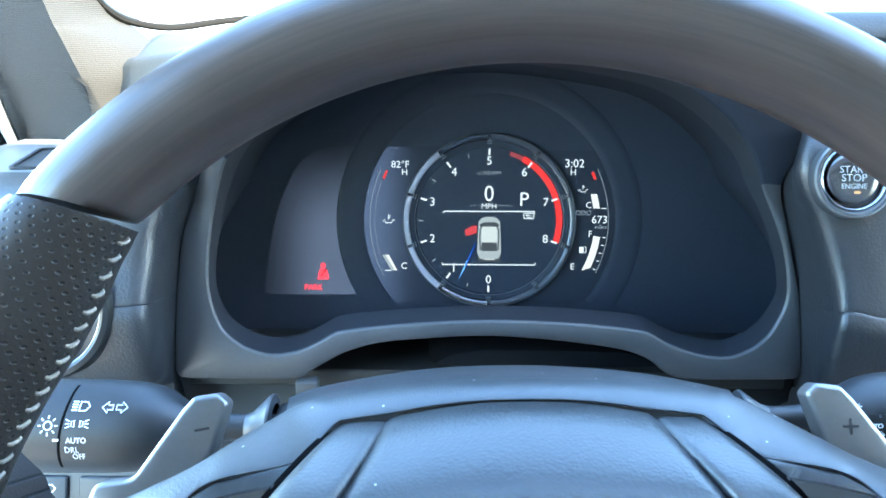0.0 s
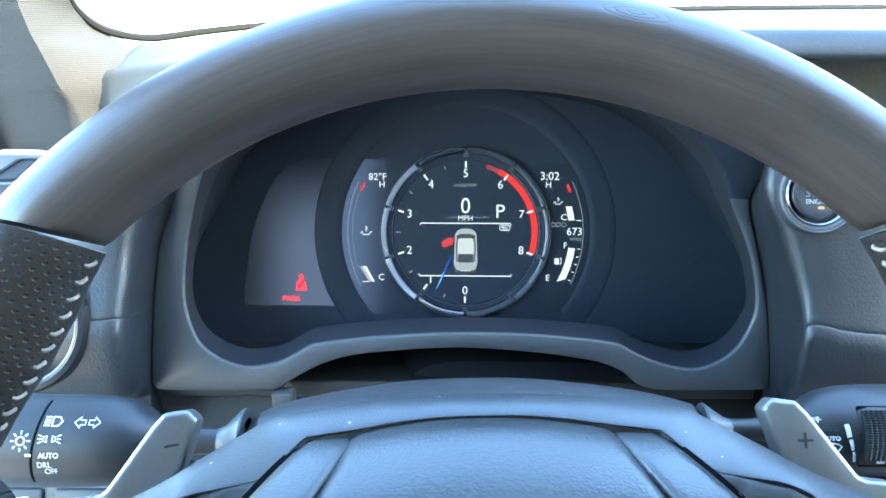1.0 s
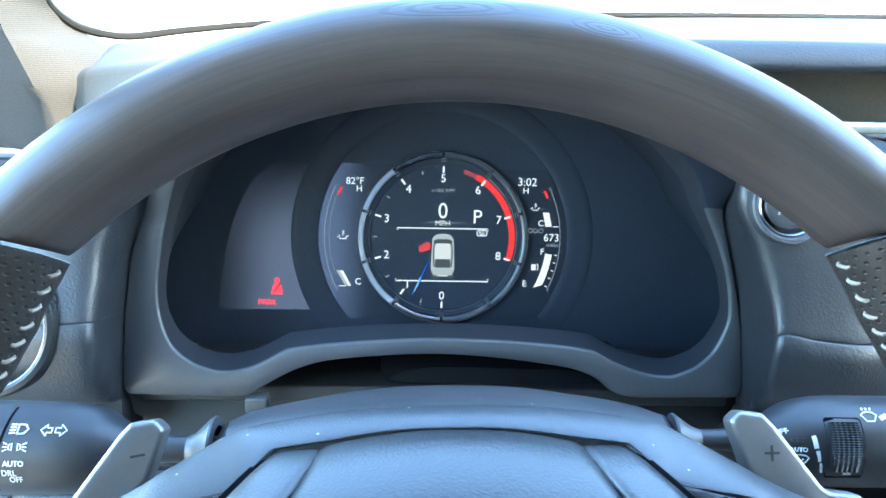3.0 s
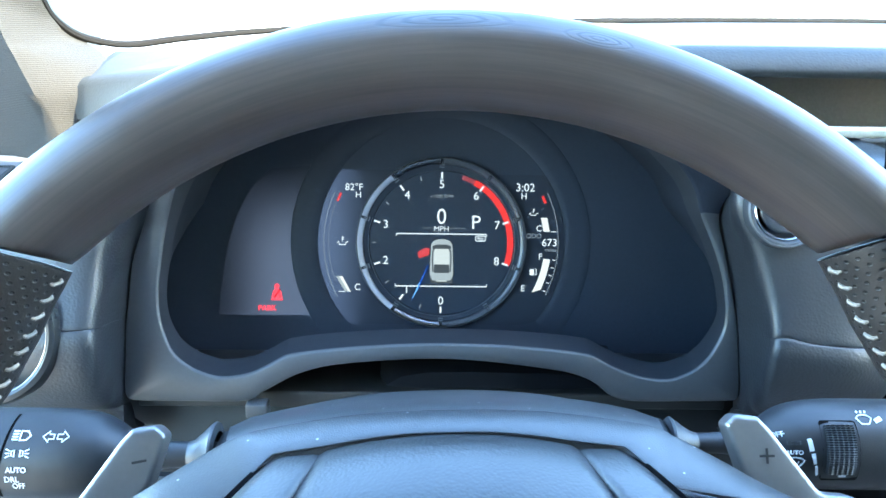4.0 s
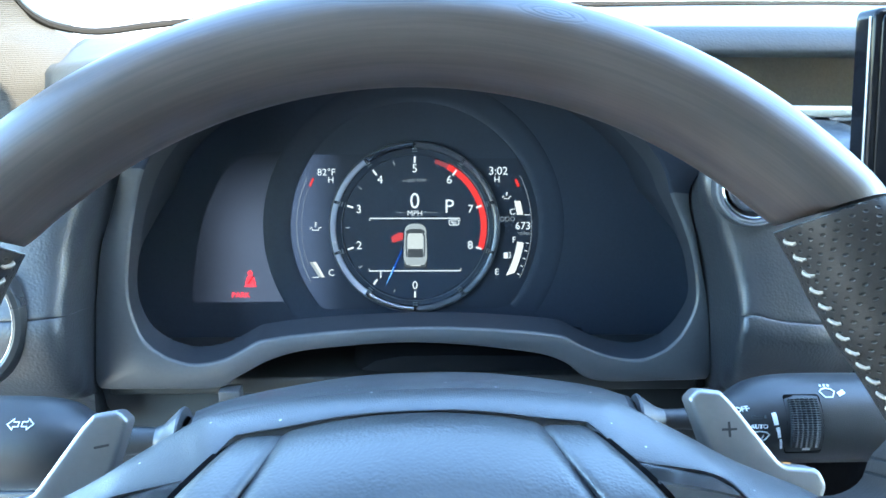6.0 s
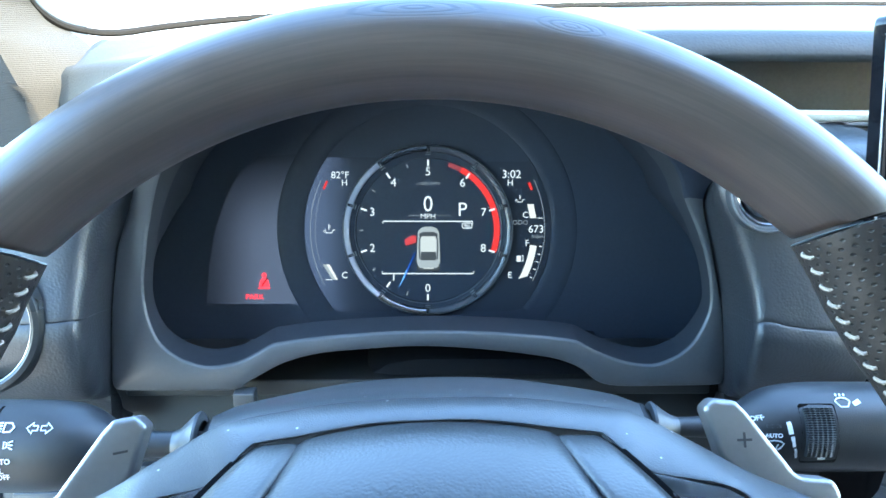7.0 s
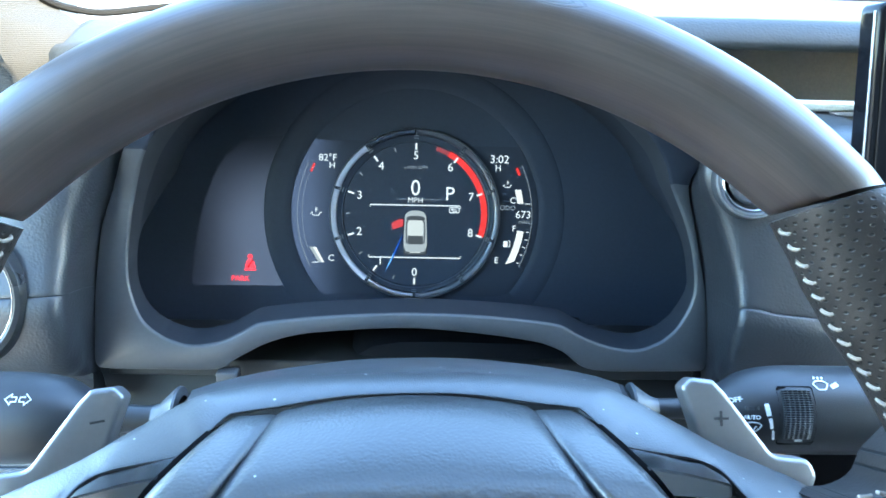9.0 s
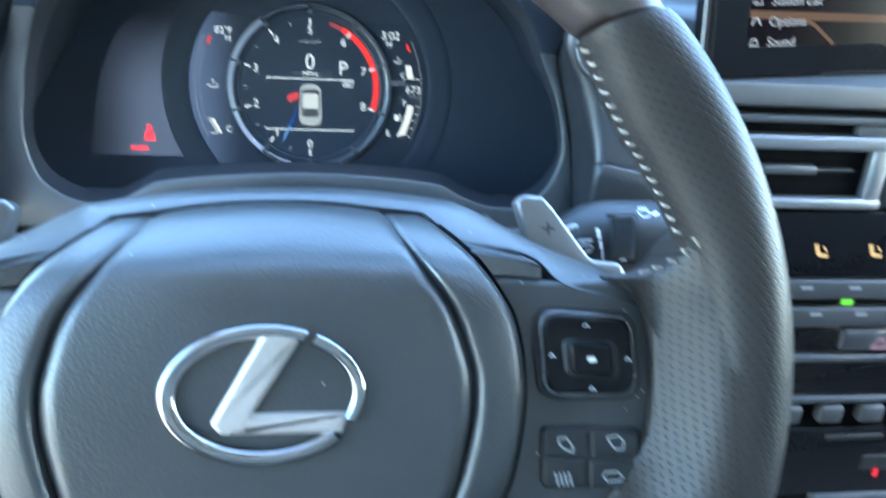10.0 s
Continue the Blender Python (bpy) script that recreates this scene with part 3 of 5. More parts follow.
        soft = min(0.3 + 0.12 * max(0.0, z + 3.5), max(0.05, (by - face) * 0.3)) * (1.0 if side > 0 else 1.5)
        flat = bx + side * (w + soft * 1.6)
        near = max(0.0, 1 - abs(z + 4.05) / 1.6)   # the joint between the panels rises towards the driver
        low, mid, end = ((-0.3, 0.38, 0.12) if side > 0 else (-0.15, 0.44, 0.45))
        pts = [(bx + side * 0.03, by + 0.6, z + near * low), (bx + side * 0.04, by + 0.02, z + near * low), (bx + side * (0.04 + w * 0.3), by + (face - by) * 0.35, z + near * (low * 0.6 + mid * 0.4)), (bx + side * w * 0.8, face + soft * 1.3, z + near * (low * 0.2 + mid * 0.8)), (bx + side * (w + soft * 0.35), face + soft * 0.35, z + near * mid),
               (flat, face + 0.01, z + near * mid), (flat + (far - flat) * 0.15, face - 0.06, z + near * (mid + end) / 2), (flat + (far - flat) * 0.5, face - 0.05, z + near * end), (flat + (far - flat) * 0.85, face + 0.5, z + near * end), (far, face + 1.4, z + near * end)]
        if side < 0:   # the top falls away towards the door
            pts = [(x, y, h - max(0.0, h + 4) * 0.42 * min(1.0, max(0.0, (-11.6 - x) / 4.0))) for x, y, h in pts]
        rows.append(curve(pts, 60))
    return loft(smoothed(rows), closed=False)


part("side_panel", flank(1, [-4.05, -4.0, -3.2, -2.5, -1.8, -1, -0.4, 0.3, 0.9, 1.4, 1.75, 1.92], {0: 0.12}, {8: 0.03, 9: 0.2, 10: 0.9, 11: 3.4}), DASH, dashboard, sharp=60)
part("lower_side_panel", flank(1, [-9.0, -7.6, -7.15, -6.6, -5.6, -4.6, -4.13, -4.08], {0: 5.2, 1: 3.8, 2: 2.4, 3: 1.4, 4: 0.5, 7: 0.12}, {}), DASH, dashboard, sharp=60)
part("side_panel", flank(-1, [-4.05, -4.0, -3.2, -2.5, -1.8, -1, -0.4, 0.3, 0.9, 1.4, 1.62, 1.7], {0: 0.12}, {7: 0.1, 8: 0.4, 9: 1.1, 10: 2.2, 11: 4.4}), DASH, dashboard, sharp=60)
part("lower_side_panel", flank(-1, [-9.0, -7.6, -7.15, -6.6, -5.6, -4.6, -4.13, -4.08], {0: 5.2, 1: 3.8, 2: 2.4, 3: 1.4, 4: 0.5, 7: 0.12}, {}), DASH, dashboard, sharp=60)
part("corner_fill", block(-23.5, -4.0, -9, -13.5, 8, -0.8, 0.4), DASH_END, dashboard)
part("inner_wall", block(-22, -1.8, -20, 22, -1.3, -7.4, 0.1), DULL, dashboard)
part("knee_panel", loft([[(-22, -3.2, -7.4), (22, -3.2, -7.4)], [(-22, -4.4, -9.5), (22, -4.4, -9.5)], [(-22, -6.0, -22), (22, -6.0, -22)]], closed=False), DULL, dashboard)
part("bracket", block(-7.0, -6.2, -7.7, -6.25, -5.6, -7.18, 0.06), SATIN, dashboard)
part("column_shelf", loft([[(x, y, z - drop) for y, z in ((-4.4, -9.5), (-4.7, -7.4), (-4.4, -6.7), (-3.6, -6.5), (-1.6, -6.4))] for x, drop in ((-3.2, 1.6), (-2.4, 0.7), (-1.6, 0.2), (-0.6, 0.02), (1.0, 0.0), (4.5, 0.05), (6.7, 0.4))], closed=False), SHELF, dashboard, "dark moulding behind the column")
part("under_cluster", block(-11.2, -5.0, -7.9, 10.4, -1.2, -7.25, 0.1), DULL, dashboard)

# ---- window seal and the pillar's lining ----
seal_line = curve([(64, 13, 5.3), (45, 20, 6.3), (30, 22, 6.56), (12.4, 22, 6.36), (0, 20.5, 5.92), (-9.66, 17, 5.38), (-14.2, 14, 4.88), (-16.4, 11.6, 4.52), (-17.5, 10.1, 4.66), (-18.15, 8.7, 5.05), (-18.4, 7.2, 5.8),
                   (-18.1, 5.5, 6.8), (-17.1, 0, 10.5), (-16, -9, 17), (-15.5, -17, 22.5)], 220)
window_seal = part("trim_1", sweep([p + Vector((0, 0, 0.05)) for p in seal_line], circle2(0.2, 8), up=Vector((0, 0.5, 1))), RUBBER, None)
window_seal.matrix_world = PLAN
tagged(window_seal, "thin black rubber seal along the windscreen's edge", "seal", kind="structure")

pillar = thing("pillar_trim", PLAN, "grey knitted-cloth lining of the windscreen pillar", "pillar trim", kind="structure")
pillar_rows = [
    [(-15.6, 5.6, -5), (-16.3, 5.7, -5), (-16.9, 5.6, -5), (-18.9, 6.9, -5), (-26.7, 13.2, -5)],
    [(-15.8, 5.3, 0.6), (-16.9, 5.25, 0.6), (-17.74, 4.85, 0.6), (-19.74, 6.15, 0.6), (-27.43, 11.05, 0.6)],
    [(-15.9, 5.3, 2.6), (-17.1, 4.95, 2.6), (-18.12, 4.0, 2.6), (-20.12, 5.3, 2.6), (-27.8, 10.2, 2.6)],
    [(-15.9, 7.5, 3.6), (-17.4, 5.6, 3.95), (-18.48, 3.45, 4.2), (-20.48, 4.75, 4.2), (-28.08, 9.65, 4.2)],
    [(-17.94, 9.5, 4.67), (-18.3, 6.4, 4.72), (-18.66, 3.3, 4.8), (-20.66, 4.6, 4.8), (-28.16, 9.5, 4.8)],
    [(-18.29, 7.5, 5.6), (-18.55, 5.3, 5.65), (-18.78, 3.0, 5.7), (-20.78, 4.3, 5.7), (-28.28, 9.2, 5.7)],
    [(-17.98, 5.5, 6.75), (-18.4, 3.9, 6.8), (-18.75, 2.2, 6.9), (-20.75, 3.5, 6.9), (-28.25, 8.4, 6.9)],
    [(-17.0, 0, 10.5), (-17.6, -1.8, 10.7), (-18.0, -3.6, 11), (-20.0, -2.3, 11), (-27.5, 2.6, 11)],
    [(-16, -9, 17), (-16.5, -11.4, 17.2), (-17.2, -13.4, 17.4), (-19.2, -12.1, 17.4), (-26.7, -7.2, 17.4)],
    [(-15.5, -17, 22.5), (-16, -19.0, 22.5), (-16.7, -21, 22.5), (-18.7, -19.7, 22.5), (-26.2, -14.8, 22.5)],
]
part("lining", loft(smoothed([curve(r[:3], 14) + curve(r[2:], 12)[1:] for r in pillar_rows], 6), closed=False), CLOTH, pillar, sharp=70)

# ---- door seal and the side window's demister outlet ----
door_seal = part("trim_2", sweep(curve([(-24.6, 6.0, 6.0), (-24.6, 7.2, 3.4), (-24.6, 8.06, 1.15), (-24.6, 8.34, 0.42), (-24.6, 8.7, -0.43), (-24.6, 9.22, -1.5), (-24.6, 9.6, -4.0)], 40), circle2(0.32, 10)), DASH_END, None, "grey rubber seal")
door_seal.matrix_world = PLAN
tagged(door_seal, "grey rubber seal round the open door's frame", "seal", kind="structure")
outlet = thing("demister_outlet", PLAN, "grey demister outlet let into the end of the dash", "air outlet")
line = outline_round([(-19.1, -0.7), (-20.4, 4.1), (-19.5, 4.15), (-18.0, -0.6)], 0.25)
part("frame", ribbon(line, 0.16, -0.78, 0.1, closed=True), DULL, outlet, "dark moulded edge")
part("grille", patch(line, -0.79, 0.02), SATIN, outlet)

# ---- instrument cluster ----
cluster = thing("instrument_cluster", leaning((-0.12, 0, -2.95), 12), "digital instrument cluster with a dark rev counter and red scale", "instrument cluster")
bezel_frame = leaning((-0.4, -5.97, -7.05), 8)
to_cluster = cluster.matrix_world.inverted() @ bezel_frame


def at_bezel(ob):
    ob.matrix_basis = to_cluster
    return ob


# Frame round the dials: its outer edge and, point for point, the edge of its opening.
frame_pairs = [((-10.43, 4.73), (-9.4, 4.95)), ((-10.58, 3.7), (-9.55, 3.75)), ((-10.71, 2.75), (-9.5, 2.75)), ((-10.79, 1.6), (-9.21, 1.8)), ((-10.86, 0.4), (-8.85, 1.36)), ((-10.8, 0.02), (-8.6, 1.18)), ((-10.45, -0.13), (-8.3, 1.0)), ((-8.6, -0.14), (-7.5, 0.77)), ((-6.6, -0.12), (-6.5, 0.92)), ((-6.05, 0.2), (-5.8, 1.25)),
               ((-5.55, 0.48), (-5.3, 1.54)), ((-4.8, 0.87), (-4.95, 1.64)), ((-3.62, 1.2), (-3.62, 1.82)), ((-1.65, 1.39), (-1.66, 1.98)), ((0.16, 1.47), (0.16, 2.05)), ((2.3, 1.34), (2.28, 2.01)), ((4.29, 1.09), (4.26, 1.86)), ((5.1, 0.9), (5.2, 1.74)), ((5.75, 0.6), (5.62, 1.64)), ((6.34, 0.13), (6.27, 1.28)), ((7.2, -0.03), (7.29, 0.91)),
               ((8.8, -0.02), (8.3, 0.80)), ((10.45, 0.01), (9.0, 1.05)), ((10.8, 0.1), (9.3, 1.24)), ((10.88, 0.5), (9.75, 1.72)), ((10.8, 1.5), (10.16, 2.65)), ((10.66, 2.8), (10.19, 3.46)), ((10.35, 4.2), (9.96, 4.65)), ((10.0, 5.6), (9.52, 5.81)), ((9.68, 6.75), (9.02, 6.75)), ((9.93, 7.45), (8.75, 7.4)), ((10.4, 8.2), (8.2, 8.15)), ((9.9, 9.2), (6.9, 9.3)), ((6.6, 10.7), (4.9, 10.2)),
               ((0, 11.5), (0, 10.85)), ((-5.5, 10.7), (-5.0, 10.3)), ((-8.2, 9.0), (-7.4, 8.9)), ((-9.2, 7.8), (-8.5, 7.7)), ((-9.82, 6.48), (-9.06, 6.49)), ((-10.2, 5.5), (-9.3, 5.6))]


def stepped(points, k):
    """k points on each stretch of a closed Catmull-Rom curve."""
    out, count = [], len(points)
    pts = [Vector((*p, 0)) for p in points]
    for i in range(count):
        a, b, c, d = (pts[(i + j) % count] for j in (-1, 0, 1, 2))
        for j in range(k):
            w = j / k
            out.append(0.5 * (2 * b + (c - a) * w + (2 * a - 5 * b + 4 * c - d) * w * w + (3 * b - a - 3 * c + d) * w ** 3))
    return out


far_out = stepped([p for p, _ in frame_pairs], 8)
far_in = stepped([p for _, p in frame_pairs], 8)
for _ in range(3):
    far_out = [(far_out[i - 1] + p * 2 + far_out[(i + 1) % len(far_out)]) / 4 for i, p in enumerate(far_out)]
for _ in range(3):
    far_in = [(far_in[i - 1] + p * 2 + far_in[(i + 1) % len(far_in)]) / 4 for i, p in enumerate(far_in)]


def overhang(y):
    """How far the frame leans out to the driver near its top, where it becomes the hood."""
    s = max(0.0, y - 5.9)
    return 0.32 * s * s / (0.8 + s) * 1.6


def moved(loop, inset, z):
    """The loop drawn in towards its middle by inset, at depth z."""
    out, n = [], len(loop)
    for i, p in enumerate(loop):
        d = (loop[(i + 2) % n] - loop[i - 2]).normalized()
        out.append(p + Vector((-d.y, d.x, 0)) * inset + Vector((0, 0, z + overhang(p.y))))
    return out


rings = [moved(far_out, 0, -1.6), moved(far_out, 0, -0.2), moved(far_out, 0.02, -0.08), moved(far_out, 0.05, -0.02), moved(far_out, 0.075, 0.0), moved(far_in, -0.1, 0.0), moved(far_in, -0.03, -0.03), moved(far_in, 0.0, -0.12)]
high = [i for i, p in enumerate(far_out) if p.y > (6.7 if p.x > 0 else 7.6)]
first, last = high[0], high[-1]
at_bezel(part("bezel", loft([r[last:] + r[:first + 1] for r in rings], closed=False), SATIN, cluster, "satin charcoal frame round the dials", sharp=50))
at_bezel(part("shaded_frame_top", loft([r[first:last + 1] for r in rings], closed=False), LINING, cluster, "upper frame, black for the hood's shade on it", sharp=50))


def deeper(loop, spread, rise, z):
    """The loop at depth z: its sides spread from the middle, its lower edge raised."""
    return [Vector((p.x * (1 + spread * (1 - 0.8 * min(1.0, max(0.0, (p.y - 2.4) / 4.0)))), p.y + rise * min(1.0, max(0.0, (3.4 - p.y) / 1.6)), z + overhang(p.y) * max(0.0, 1 + z / 1.5))) for p in loop]


at_bezel(part("inner_lip", loft([moved(far_in, -0.02, -0.06), deeper(far_in, 0.006, 0.05, -0.4), deeper(far_in, 0.022, 0.2, -1.3), deeper(far_in, 0.024, 0.22, -1.45)]), LIP, cluster, "dull black inner lip", sharp=60))
at_bezel(part("tunnel", loft([deeper(far_in, 0.024, 0.22, -1.44), deeper(far_in, 0.17, -1.2, -4.2), deeper(far_in, 0.29, -2.2, -6.6), [Vector((p.x * 0.02, 5 + p.y * 0.02, -6.7)) for p in far_in]]), LINING, cluster))
hood_front = [p for p in far_out if p.y > 6.5]
hood_front.sort(key=lambda p: p.x)
at_bezel(part("binnacle_hood", loft([[p + Vector((0, 0.02, overhang(p.y) - 0.1)) for p in hood_front], [p + Vector((0, 0.1, -1.5)) for p in hood_front], [p * 1.0 + Vector((0, 0.0, -7.0)) for p in hood_front]], closed=False), DASH_TOP, cluster, sharp=60))
part("back_panel", slab([(-13.2, -6.4), (13.4, -6.4), (13.4, 2.2), (11.2, 5.0), (8.0, 6.8), (0, 8.0), (-8.0, 6.8), (-11.0, 5.0), (-13.2, 2.2)], -0.6, -0.12), FACE_BLACK, cluster)
telltale_edge = curve([(-9.22, -3.1, 0), (-9.15, -2.2, 0), (-8.95, -0.8, 0), (-8.6, 0.6, 0), (-7.9, 2.1, 0), (-7.0, 3.0, 0)], 20)
part("telltale_panel", slab([(p.x, p.y) for p in arc(6.25, 150, 209.5, 24)] + [(p.x, p.y) for p in telltale_edge], -0.14, -0.1), faded_glow("telltale backlight", (0.10, 0.115, 0.165), 0.95, 0, -9.3, -6.7, floor=0.12, top=(3.4, -0.8)), cluster, "grey-lit warning lamp panel")
part("side_display", slab([(p.x, p.y) for p in arc(5.1, 144, 180, 14)] + [(p.x, p.y) for p in arc(5.1, 182, 222, 14)] + [(-1.5, -3.4), (-1.5, 3.0)], -0.12, -0.05), faded_glow("left display backlight", (0.085, 0.11, 0.185), 0.95, 0, -2.8, -5.0, 0.05), cluster)
part("side_display", slab([(1.5, -3.4), (3.4, -3.4)] + [(p.x, p.y) for p in arc(5.1, -40, 34, 26)] + [(1.5, 2.85)], -0.12, -0.05), glow("right display backlight", (0.002, 0.003, 0.005), 1.0, base=(0.018, 0.023, 0.034)), cluster)
section = [(5.15, -0.115), (5.19, -0.09), (5.45, -0.08), (5.95, -0.083), (6.18, -0.09), (6.24, -0.115)]
part("trim_ring", turned(section, 140, -39, 219), FACE_BLACK, cluster, "black stepped ring")

# The ring round the rev counter: clear outer edge, segments coloured pale where lit and dark where not, and its
# notches.
part("dial_ring", turned([(2.98, -0.06), (3.0, 0.0), (3.1, 0.02), (3.22, 0.05), (3.24, 0.08)], 120), FACE_BLACK, cluster, "black ring")
for a0, a1, mat, label in ((127, 161, RING_LIT, "ring segment, pale for the light on it"), (163, 197, RING_LIT, "ring segment, pale for the light on it"), (199, 233, RING_LIT, "ring segment, pale for the light on it"), (235, 269, DARK_CHROME, "ring segment, dark as its unlit side"), (91, 125, DARK_CHROME, "ring segment, dark as its unlit side"),
                           (271, 305, RING_UNLIT, "ring segment, dark as its unlit side"), (307, 341, RING_UNLIT, "ring segment, dark as its unlit side"), (343, 377, RING_UNLIT, "ring segment, dark as its unlit side"), (19, 53, RING_UNLIT, "ring segment, dark as its unlit side"), (55, 89, RING_UNLIT, "ring segment, dark as its unlit side")):
    part("ring_segment", turned([(3.24, 0.0), (3.25, 0.08), (3.29, 0.12), (3.4, 0.16), (3.46, 0.17), (3.48, 0.1)], 16, a0, a1), mat, cluster, label)
part("outer_edge", turned([(3.485, -0.05), (3.49, 0.16), (3.505, 0.175), (3.525, 0.14), (3.53, -0.05)], 120), RING_EDGE, cluster, "clear edge of the ring")
part("inner_line", turned([(3.03, 0.0), (3.035, 0.06), (3.06, 0.06), (3.07, 0.0)], 90, -128, 54), RING_EDGE, cluster)
part("inner_line", turned([(3.03, 0.0), (3.04, 0.07), (3.07, 0.07), (3.08, 0.0)], 50, -17, 52), SILVER, cluster, "thin line for mirrored display light")
part("inner_line", turned([(3.0, 0.0), (3.005, 0.05), (3.02, 0.05), (3.03, 0.0)], 40, 160, 236), RING_EDGE, cluster)
for k in range(10):
    a = radians(90 - 36 * k)
    mark = bmesh.new()
    for y in (3.13, 3.22):
        loft([[(-0.1, y - 0.014, 0.03), (0.1, y - 0.014, 0.03), (0.1, y + 0.014, 0.03), (-0.1, y + 0.014, 0.03)], [(-0.1, y - 0.014, 0.16), (0.1, y - 0.014, 0.16), (0.1, y + 0.014, 0.16), (-0.1, y + 0.014, 0.16)]], caps=True, bm=mark)
    loft([[(-0.012, 3.24, 0.05), (0.012, 3.24, 0.05), (0.012, 3.36, 0.05), (-0.012, 3.36, 0.05)], [(-0.012, 3.24, 0.2), (0.012, 3.24, 0.2), (0.012, 3.36, 0.2), (-0.012, 3.36, 0.2)]], caps=True, bm=mark)
    mark_ob = part("notch", mark, SILVER, cluster, smooth=False)
    mark_ob.matrix_basis = Matrix.Rotation(a - math.pi / 2, 4, "Z")

# Lit dial: dark face, white numerals and ticks, and a red band at its upper end.
part("dial_face", ring_plate(0.0001, 2.98, 0, 360, -0.1, -0.02, 96), FACE_BLACK, cluster)
part("pale_red_band", ring_plate(2.76, 2.93, 61.5, 73, -0.015, 0.0, 8), FACE_DIM_RED, cluster)
part("red_band", ring_plate(2.74, 2.98, -18, 61.5, -0.015, 0.001, 40), FACE_RED, cluster, "red scale")
for k in range(9):
    a = radians(270 - 36 * k)
    x, y = 2.42 * math.cos(a), 2.42 * math.sin(a)
    part("numeral", words(str(k), 0.48, x, y, 0.004), TEXT_WHITE, cluster)
    part("tick", ribbon([(2.66 * math.cos(a), 2.66 * math.sin(a)), (2.92 * math.cos(a), 2.92 * math.sin(a))], 0.075, 0.003), TEXT_WHITE, cluster)
    if k < 5:
        b = a - radians(18)
        part("minor_tick", ribbon([(2.68 * math.cos(b), 2.68 * math.sin(b)), (2.86 * math.cos(b), 2.86 * math.sin(b))], 0.045, 0.003), TEXT_GREY, cluster)
part("speed_digit", words("0", 0.92, 0.0, 1.07, 0.012, stretch=0.92), TEXT_WHITE, cluster)
part("speed_unit", words("MPH", 0.32, 0, 0.58, 0.012), TEXT_WHITE, cluster)
part("gear_letter", words("P", 0.8, 1.42, 0.85, 0.012), TEXT_WHITE, cluster)
part("scale_unit", words("x1000 RPM", 0.21, 0, 1.93, 0.012), TEXT_GREY, cluster)
part("upper_line", ribbon([(-1.86, 0.28), (-1.86, 0.38), (1.86, 0.38), (1.86, 0.28)], 0.045, 0.008), TEXT_WHITE, cluster)
part("lower_line", ribbon([(-1.9, -1.7), (-1.9, -1.8), (1.9, -1.8), (1.9, -1.7)], 0.045, 0.008), TEXT_WHITE, cluster)
part("thin_line", ribbon([(-0.8, 0.62), (-0.35, 0.62)], 0.02, 0.006), TEXT_GREY, cluster)
part("thin_line", ribbon([(0.35, 0.62), (1.0, 0.62)], 0.02, 0.006), TEXT_GREY, cluster)
part("return_mark", ribbon(outline_round(rect(1.42, 0.1, 1.82, 0.31), 0.06), 0.035, 0.008, closed=True), TEXT_WHITE, cluster)
part("return_arrow", ribbon([(1.56, 0.26), (1.49, 0.22), (1.56, 0.18), (1.5, 0.22), (1.72, 0.22), (1.72, 0.15), (1.55, 0.15)], 0.03, 0.009), TEXT_WHITE, cluster)
car_body = outline_round([(-0.36, -1.56), (-0.47, -1.3), (-0.45, -0.75), (-0.42, -0.05), (-0.3, 0.1), (-0.12, 0.16), (0.16, 0.16), (0.34, 0.1), (0.46, -0.05), (0.49, -0.75), (0.51, -1.3), (0.4, -1.56)], 0.12)
part("car_shadow", patch(outline_round(rect(-0.46, -1.68, 0.5, -1.4), 0.1), 0.004, 0.003), CAR_DARK, cluster)
part("car_symbol", slab(car_body, 0.008, 0.02, 0.008), CAR_GREY, cluster, "silver car seen from above")
part("car_screen", patch(outline_round([(-0.31, -0.36), (-0.38, -0.14), (-0.2, -0.06), (0.24, -0.06), (0.42, -0.14), (0.35, -0.36)], 0.06), 0.024), CAR_DARK, cluster)
for way in (-1, 1):
    part("car_side_glass", ribbon([(0.02 + way * 0.37, -0.3), (0.02 + way * 0.385, -0.7), (0.02 + way * 0.36, -1.2)], 0.05, 0.024), CAR_DARK, cluster)
part("car_roof", patch(outline_round([(-0.3, -0.88), (-0.29, -0.24), (0.33, -0.24), (0.34, -0.88)], 0.08), 0.026), CAR_LIGHT, cluster)
part("car_rear_glass", patch(outline_round([(-0.29, -0.89), (-0.31, -1.24), (0.35, -1.24), (0.33, -0.89)], 0.06), 0.027), CAR_DARK, cluster)
part("car_tail", patch(outline_round(rect(-0.2, -1.6, 0.24, -1.56), 0.02), 0.024), CAR_LIGHT, cluster)
part("open_door_mark", patch(outline_round([(-0.48, -0.22), (-0.66, -0.2), (-0.98, -0.38), (-0.93, -0.64), (-0.5, -0.5)], 0.04), 0.024), DOOR_RED, cluster, "red open-door mark")
part("needle", patch([(-0.5, -0.9), (-0.58, -0.96), (-1.0, -1.9), (-1.24, -2.46), (-0.9, -1.86)], 0.02), NEEDLE, cluster, "deep blue needle")
part("needle_glow", patch([(-0.86, -1.62), (-0.9, -1.64), (-1.08, -2.06), (-1.24, -2.44), (-0.98, -1.98)], 0.034), NEEDLE_TIP, cluster, "pale blue needle tip")

